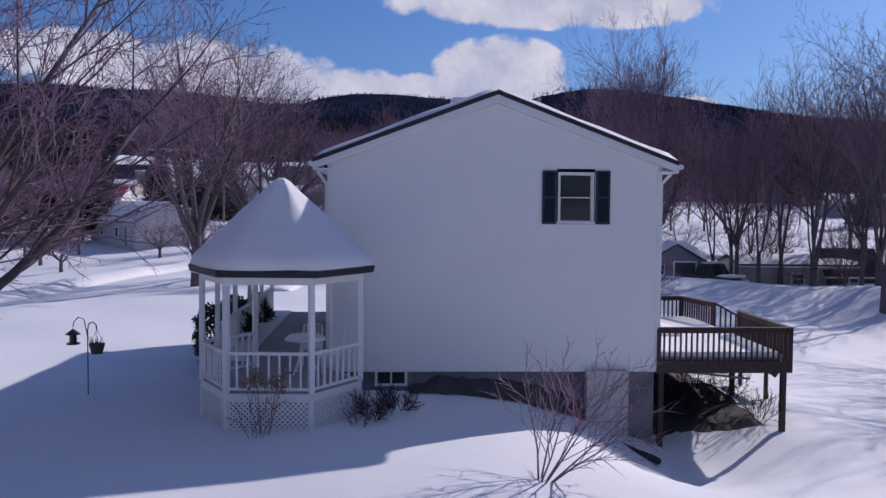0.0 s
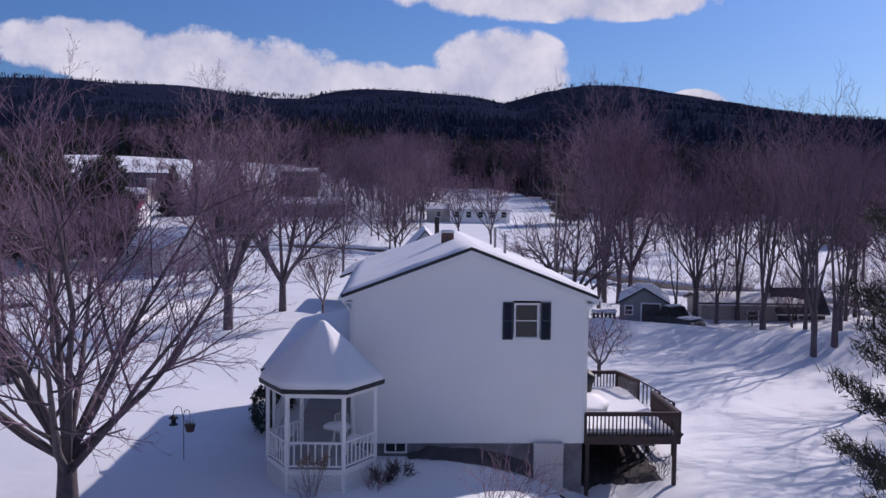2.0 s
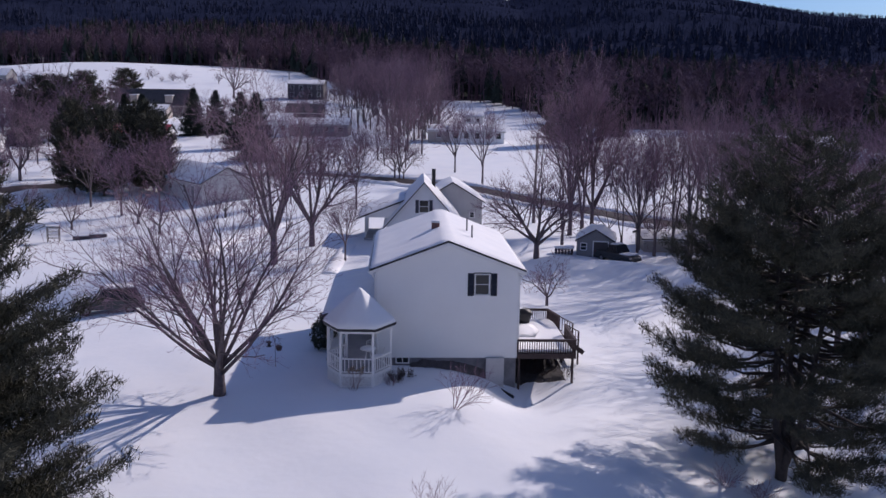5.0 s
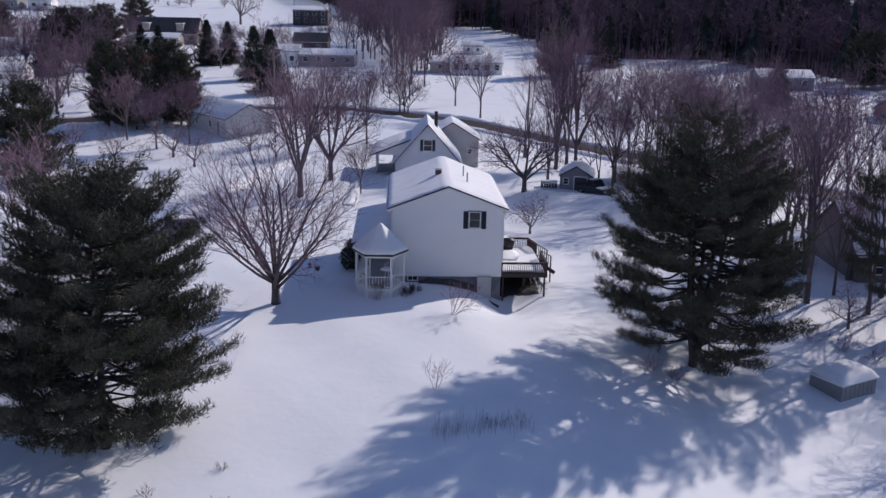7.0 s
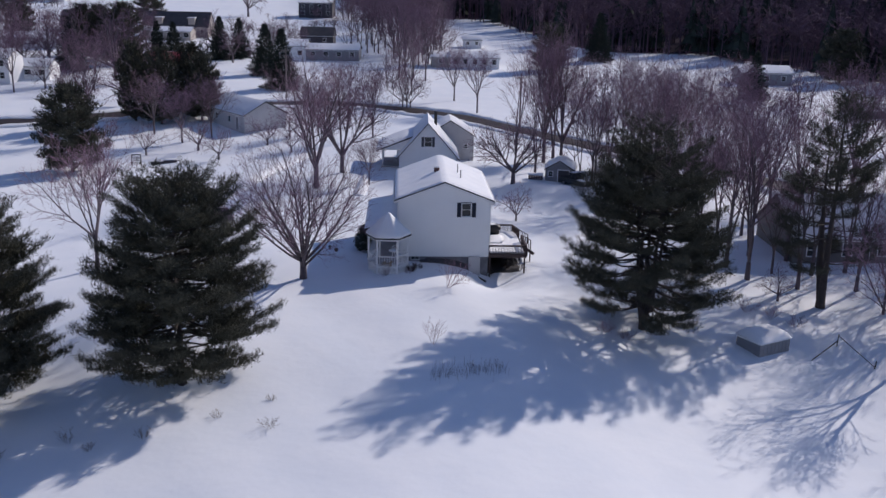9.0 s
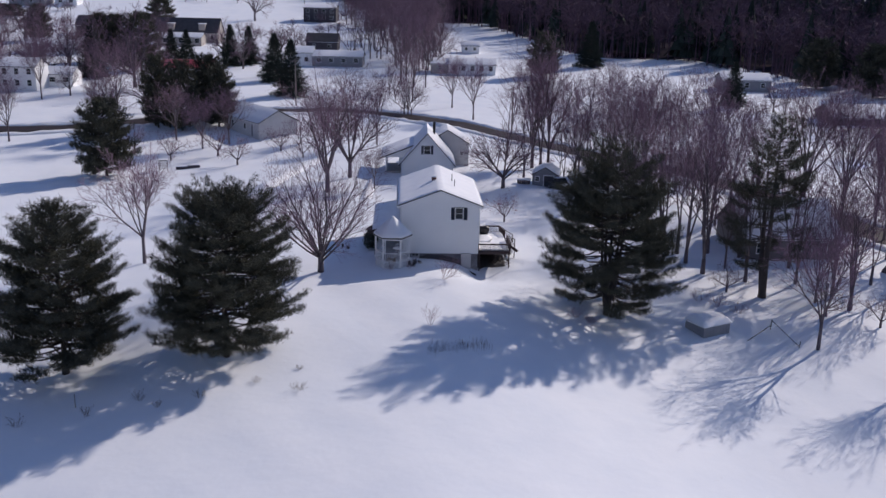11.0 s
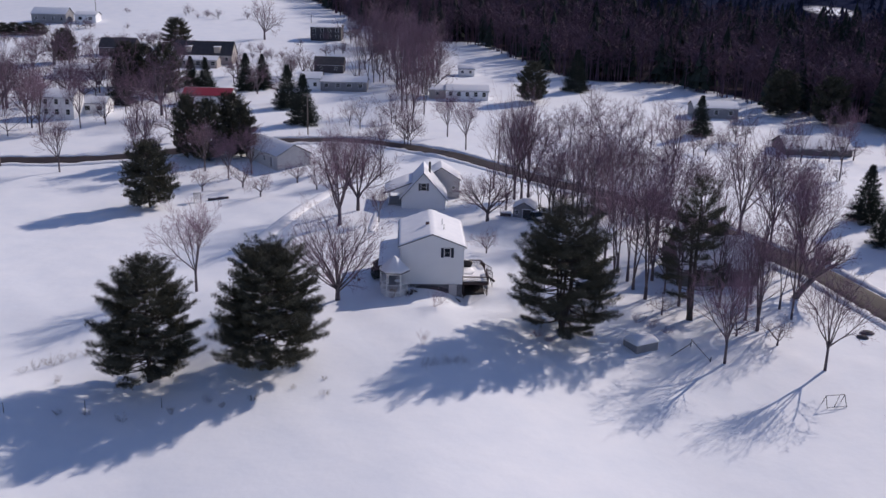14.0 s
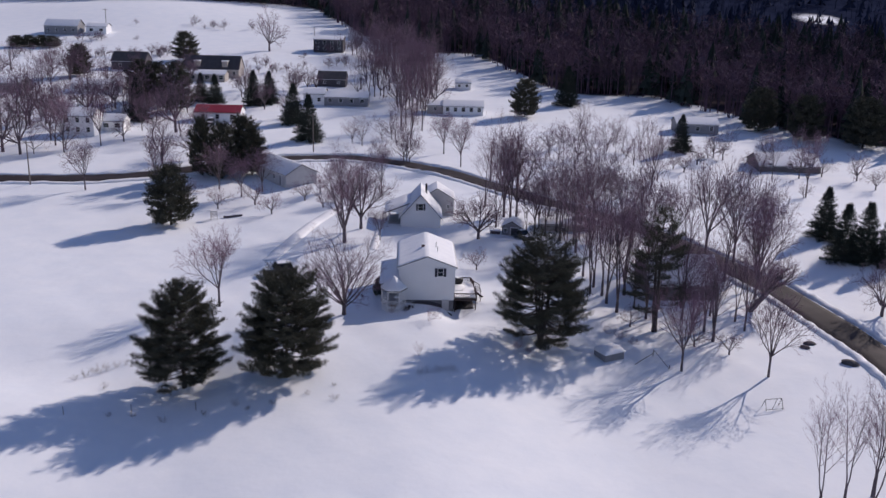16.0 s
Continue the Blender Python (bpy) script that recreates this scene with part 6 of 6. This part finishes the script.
def feeder():
    f = thing("shepherds_hook", on(-9.0, -1.0, 0, 0.0), "thin black double hook stuck in the shaded snow", "hook")
    part("pole", MB().tube([(0, 0, -0.4), (0, 0, 1.45), (0.03, 0, 1.58), (0.12, 0, 1.62), (0.19, 0, 1.55), (0.2, 0, 1.45)], [0.014] * 6, 6), IRON, f)
    part("arm", MB().tube([(0, 0, 1.3), (-0.08, 0, 1.68), (-0.2, 0, 1.72), (-0.3, 0, 1.62), (-0.32, 0, 1.5)], [0.012] * 5, 6), IRON, f)
    b = thing("bird_feeder", f.matrix_basis @ Matrix.Translation((-0.32, 0, 1.12)), "small dark lantern bird feeder with snowy roof", "bird feeder")
    part("body", MB().tube([(0, 0, 0.02), (0, 0, 0.22)], [0.08, 0.08], 8), GLASS, b)
    part("roof", MB().tube([(0, 0, 0.22), (0, 0, 0.34)], [0.17, 0.02], 10), IRON, b)
    part("tray", MB().tube([(0, 0, 0.0), (0, 0, 0.03)], [0.14, 0.15], 10), IRON, b)
    part("hanger", MB().tube([(0, 0, 0.33), (0, 0, 0.40)], [0.006, 0.006], 4), IRON, b)
    p = thing("hanging_pot", f.matrix_basis @ Matrix.Translation((0.2, 0, 0.92)), "brown hanging flower pot with dead stems", "flower pot")
    part("pot", MB().tube([(0, 0, 0.0), (0, 0, 0.2), (0, 0, 0.22)], [0.12, 0.17, 0.18], 12), TERRA, p)
    for a in (0, 120, 240):
        part("wire", MB().tube([(0.17 * math.cos(radians(a)), 0.17 * math.sin(radians(a)), 0.21), (0, 0, 0.54)], [0.005, 0.005], 4), IRON, p)
    g, st = np.random.default_rng(2), MB()
    for i in range(30):
        a, r = g.uniform(0, 6.28), g.uniform(0, 0.13)
        st.tube([(r * math.cos(a), r * math.sin(a), 0.2), (1.6 * r * math.cos(a), 1.6 * r * math.sin(a), g.uniform(0.26, 0.4))], [0.006, 0.003], 3)
    part("stems", st, WEED, p)


feeder()


def bare_shrub(seed, m, h, n, spread, label, lean=(0, 0), thick=0.022, name="shrub", group="", material=TWIG, kids=(6, 5, 3)):
    g, stems, fine = np.random.default_rng(seed), [], MB()
    for i in range(n):
        a = 6.28 * i / n + g.uniform(-0.4, 0.4)
        t = radians(spread * g.uniform(0.3, 1.0))
        w = Vector((math.sin(t) * math.cos(a) + lean[0], math.sin(t) * math.sin(a) + lean[1], math.cos(t))).normalized()
        stems.append(MB())
        limb(g, stems[-1], fine, (0.05 * math.cos(a), 0.05 * math.sin(a), -0.15), w, h * g.uniform(0.7, 1.0), thick, 1, (3, (0,) + kids, 34, 0.08, 0.08))
    s = thing(name, m, label, "shrub", group)
    for mb in stems:
        part("stem", mb, material, s)
    part("crown", fine, material, s)
    return s


bare_shrub(41, on(0.40, -7.0), 2.25, 7, 50, "wide leafless shrub leaning from the snow", (0.62, 0.0), 0.022, kids=(7, 5, 3))
bare_shrub(42, on(-4.55, -4.85), 0.9, 5, 35, "dead stems of a flower bush beside lattice", (0, 0), 0.007, kids=(3, 2, 1))
bare_shrub(43, on(-2.75, -3.95), 0.65, 7, 50, "dead brown stems against the lattice", (0, 0), 0.009, kids=(4, 3, 2))
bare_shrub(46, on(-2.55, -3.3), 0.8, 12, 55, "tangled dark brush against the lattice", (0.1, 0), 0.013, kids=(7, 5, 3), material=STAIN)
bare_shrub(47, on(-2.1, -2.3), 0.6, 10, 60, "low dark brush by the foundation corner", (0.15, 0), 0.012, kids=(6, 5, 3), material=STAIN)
bare_shrub(44, on(-0.5, -17.0), 1.9, 4, 30, "young leafless sapling standing alone", (0.1, 0), 0.014)
for i, (x, y, h) in enumerate(((-9.4, -28.1, 0.9), (-9.8, -25.0, 0.5), (-16, -29.4, 0.8), (-20, -29.6, 0.9), (-12.5, -27, 0.6), (-27, -33, 0.9), (-23, -31.5, 0.8), (-36, -25, 1.0), (-39.4, -22.1, 1.1), (-38.2, -21, 1.2), (-37.4, -20.2, 1.2), (-36.6, -19.4, 1.1), (-40.3, -23, 0.9), (-38.8, -20.6, 1.0), (-35.6, -18.6, 0.9), (-30.5, -32, 0.7), (-33, -32.4, 0.8), (-18.5, -30.5, 0.6))):
    bare_shrub(50 + i, on(x, y), h, 6, 45, "dry weed clump poking through snow", (0, 0), 0.012, "weed_clump", "weeds in the field", WEED, (4, 3, 2))


def blossoms():
    g, mb = np.random.default_rng(4), MB()
    for i in range(9):
        c = Vector((g.uniform(-0.42, 0.42), g.uniform(-0.12, 0.12), g.uniform(0.82, 1.12)))
        for _ in range(40):
            p = c + Vector(g.normal(0, 0.055, 3))
            a, b = Vector(g.normal(0, 0.035, 3)), Vector(g.normal(0, 0.035, 3))
            mb.face(p, p + a, p + b)
        mb.tube([(c.x * 0.3, c.y * 0.3, 0.0), tuple(c)], [0.006, 0.005], 3)
    t = thing("hydrangea", on(-4.45, -4.6), "dried tan hydrangea heads before the gazebo rail", "shrub")
    part("flower_head", mb, DRIED, t)


blossoms()


def leafy_bush(x, y, rx, ry, h, label, seed, lift=0.0):
    """A dense evergreen bush made of small leaf clumps over stems, dusted with snow."""
    g = np.random.default_rng(seed)
    t = thing("evergreen_bush", on(x, y, 0, lift), label, "shrub")
    mb, sn = MB(), MB()
    for _ in range(1500):
        d = g.normal(0, 1, 3)
        d /= np.linalg.norm(d)
        r = g.uniform(0.55, 1.0) ** 0.5 * (1 + 0.15 * math.sin(d[0] * 5 + d[1] * 4))
        p = Vector((d[0] * rx * r, d[1] * ry * r, h * (0.5 + 0.5 * d[2] * r)))
        for _ in range(2):
            a, b = Vector(g.normal(0, 0.07, 3)), Vector(g.normal(0, 0.07, 3))
            mb.face(p, p + a, p + b)
    st = MB()
    for i in range(8):
        a = 0.8 * i
        st.tube([(0, 0, -0.2), (rx * 0.5 * math.cos(a), ry * 0.5 * math.sin(a), h * 0.6)], [0.03, 0.015], 5)
    part("stems", st, BARK, t)
    part("leaves", mb, BUSH, t)


leafy_bush(-6.9, 3.2, 0.75, 1.6, 1.75, "dark evergreen bush beside the porch rail", 7)
leafy_bush(-6.9, 6.4, 0.7, 1.3, 1.6, "dark evergreen bush beside the porch rail", 8)
# Dark brush added to deepen the shade beneath the deck.
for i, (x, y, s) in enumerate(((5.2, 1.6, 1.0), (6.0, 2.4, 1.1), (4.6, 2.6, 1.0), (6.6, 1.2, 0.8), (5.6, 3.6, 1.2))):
    bare_shrub(80 + i, on(x, y), 1.0 * s, 9, 60, "tangled dark brush added as shade under the deck", (0, 0), 0.014, "brush", "brush under the deck", STAIN, (6, 4, 2))
for i, (x, y, s) in enumerate(((12.0, -10.6, 0.9), (13.4, -11.2, 0.8), (26.5, -3.5, 1.2), (28.0, -5.0, 1.0), (25.0, -2.0, 1.2))):
    bare_shrub(90 + i, on(x, y), 1.2 * s, 9, 55, "low leafless brush half buried in snow", (0, 0), 0.014, "brush", "brush by the pines", TWIG, (6, 4, 2))


def weed_patch():
    """The strip of dead stalks standing in the tree's shadow."""
    g, mb = np.random.default_rng(6), MB()
    for _ in range(260):
        x = g.uniform(-0.6, 4.4)
        y = -21.2 + 0.4 * x + g.normal(0, 0.45)
        h = g.uniform(0.25, 0.8)
        z = zg(x, y) - 0.05
        mb.tube([(x, y, z), (x + g.normal(0, 0.08), y + g.normal(0, 0.08), z + h)], [0.006, 0.003], 3)
    tagged(new("dead_stalks", mb.mesh("dead_stalks", WEED)), "row of dead weed stalks standing in snow", "weeds", kind="stuff")


weed_patch()


def fence_line():
    g = np.random.default_rng(12)
    stake = MB().tube([(0, 0, -0.3), (0.02, 0, 1.0)], [0.04, 0.035], 6).mesh("stake", WOOD)
    for x, y in ((-31, -31.0), (-37.5, -33), (-24.2, -30.2)):
        t = thing("fence_stake", on(x, y), "weathered wooden stake leaning in the snow", "stake", "stakes along the ditch")
        share("stake", stake, t, Matrix.Rotation(g.normal(0, 0.08), 4, "X"))


fence_line()


def rock(x, y, s, label):
    g, rings = np.random.default_rng(int(abs(x * 10))), []
    for z, r in ((-0.3, 0.9), (0.1, 1.0), (0.4, 0.85), (0.6, 0.5), (0.66, 0.15)):
        rings.append([(s * r * (1 + g.normal(0, 0.1)) * math.cos(radians(30 * i)) * 1.4, s * r * (1 + g.normal(0, 0.1)) * math.sin(radians(30 * i)), z * s) for i in range(12)])
    t = thing("rock", on(x, y, g.uniform(0, 180)), label, "rock", "rocks by the lane")
    part("stone", MB().loft(rings), STONE, t)


rock(52.2, -3.4, 0.62, "dark boulder poking from the snow")
rock(51.1, -4.8, 0.5, "dark boulder poking from the snow")
rock(55.2, -9.6, 0.8, "dark boulder by the lane edge")


def playset():
    p = thing("climbing_frame", on(-41.8, 50.0, 15) @ Matrix.Diagonal((0.65, 0.65, 0.75, 1)), "weathered wooden climbing frame with a ladder", "climbing frame")
    for x in (-0.9, 0.9):
        for y in (-0.6, 0.6):
            part("post", MB().box(x - 0.06, y - 0.06, -0.4, x + 0.06, y + 0.06, 2.1), WOOD, p)
    for z in (0.5, 0.95, 1.4, 1.85):
        part("rung", MB().box(-0.95, -0.66, z, 0.95, -0.60, z + 0.07), WOOD, p)
        part("rung", MB().box(-0.95, 0.60, z, 0.95, 0.66, z + 0.07), WOOD, p)
    part("platform", MB().box(-1.0, -0.7, 2.1, 1.0, 0.7, 2.18), WOOD, p)
    part("snow", MB().box(-0.95, -0.65, 2.18, 0.95, 0.65, 2.32, 0.06), SNOW, p)
    for i in range(2):
        b = thing("log_pile", on(-39.4 + 1.6 * i, 51.5 + 0.5 * i, 20), "low pile of logs under snow", "log pile", "log piles")
        for j in range(5):
            part("log", MB().tube([(-0.9, 0.22 * (j % 3) - 0.2, 0.1 + 0.2 * (j // 3)), (0.9, 0.22 * (j % 3) - 0.2, 0.1 + 0.2 * (j // 3))], [0.11, 0.10], 8), BARK, b)
        part("snow", MB().box(-0.8, -0.3, 0.38, 0.8, 0.35, 0.52, 0.06), SNOW, b)


playset()


def wood_pile():
    b = thing("wood_pile", on(11.2, 40.2, -10), "stacked firewood under a cap of snow", "wood pile")
    for j in range(12):
        part("log", MB().tube([(-0.75 + 0.3 * (j % 6), -0.4, 0.14 + 0.27 * (j // 6)), (-0.75 + 0.3 * (j % 6), 0.4, 0.14 + 0.27 * (j // 6))], [0.14, 0.13], 8), BARK, b)
    part("snow", MB().box(-0.95, -0.45, 0.53, 0.95, 0.45, 0.78, 0.11), SNOW, b)


wood_pile()


def utility_pole(x, y, h):
    t = thing("utility_pole", on(x, y, 35), "weathered wooden utility pole beside the road", "pole", "utility poles")
    part("pole", MB().tube([(0, 0, -0.5), (0, 0, h)], [0.16, 0.11], 8), WOOD, t)
    part("crossarm", MB().box(-1.1, -0.06, h - 0.6, 1.1, 0.06, h - 0.48), WOOD, t)
    for x in (-1.0, -0.4, 0.4, 1.0):
        part("insulator", MB().tube([(x, 0, h - 0.48), (x, 0, h - 0.3)], [0.04, 0.03], 6), METAL, t)


for x, y in ((-31, 107), (-86, 71.5), (11.5, 74.5), (-160, 330), (-58, 300)):
    utility_pole(x, y, 9.5)


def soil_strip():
    """Dark soil along the foundation, banked up to stand in for shade on the wall's foot."""
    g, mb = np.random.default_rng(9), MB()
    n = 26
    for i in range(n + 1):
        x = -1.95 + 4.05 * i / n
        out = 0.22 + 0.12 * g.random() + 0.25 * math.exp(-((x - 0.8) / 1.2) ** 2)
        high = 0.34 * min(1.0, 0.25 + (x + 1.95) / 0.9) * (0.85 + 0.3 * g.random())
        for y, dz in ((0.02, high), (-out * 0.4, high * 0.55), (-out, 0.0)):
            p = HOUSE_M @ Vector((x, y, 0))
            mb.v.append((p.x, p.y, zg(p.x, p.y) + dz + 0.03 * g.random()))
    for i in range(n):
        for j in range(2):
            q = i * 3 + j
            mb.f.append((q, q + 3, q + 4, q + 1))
    tagged(new("soil_strip", mb.mesh("soil_strip", STONE)), "dark soil banked up as shade along the foundation", "soil", kind="structure")



def deck_soil():
    """Soil sheet under the deck, coloured dark to stand in for the shade there."""
    g, mb, n = np.random.default_rng(19), MB(), 16
    for j in range(n + 1):
        for i in range(n + 1):
            p = HOUSE_M @ Vector((HALF - 0.1 + 2.9 * i / n + 0.12 * g.normal(), 0.5 + 6.2 * j / n + 0.12 * g.normal(), 0))
            rim = 0 in (i, j) or n in (i, j)
            mb.v.append((p.x, p.y, zg(p.x, p.y) + (-0.03 if rim else 0.05 + 0.04 * g.random())))
    for j in range(n):
        for i in range(n):
            q = j * (n + 1) + i
            mb.f.append((q, q + 1, q + n + 2, q + n + 1))
    tagged(new("deck_soil", mb.mesh("deck_soil", STONE)), "bare soil darkened to carry the shade beneath the deck", "soil", kind="structure")


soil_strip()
deck_soil()
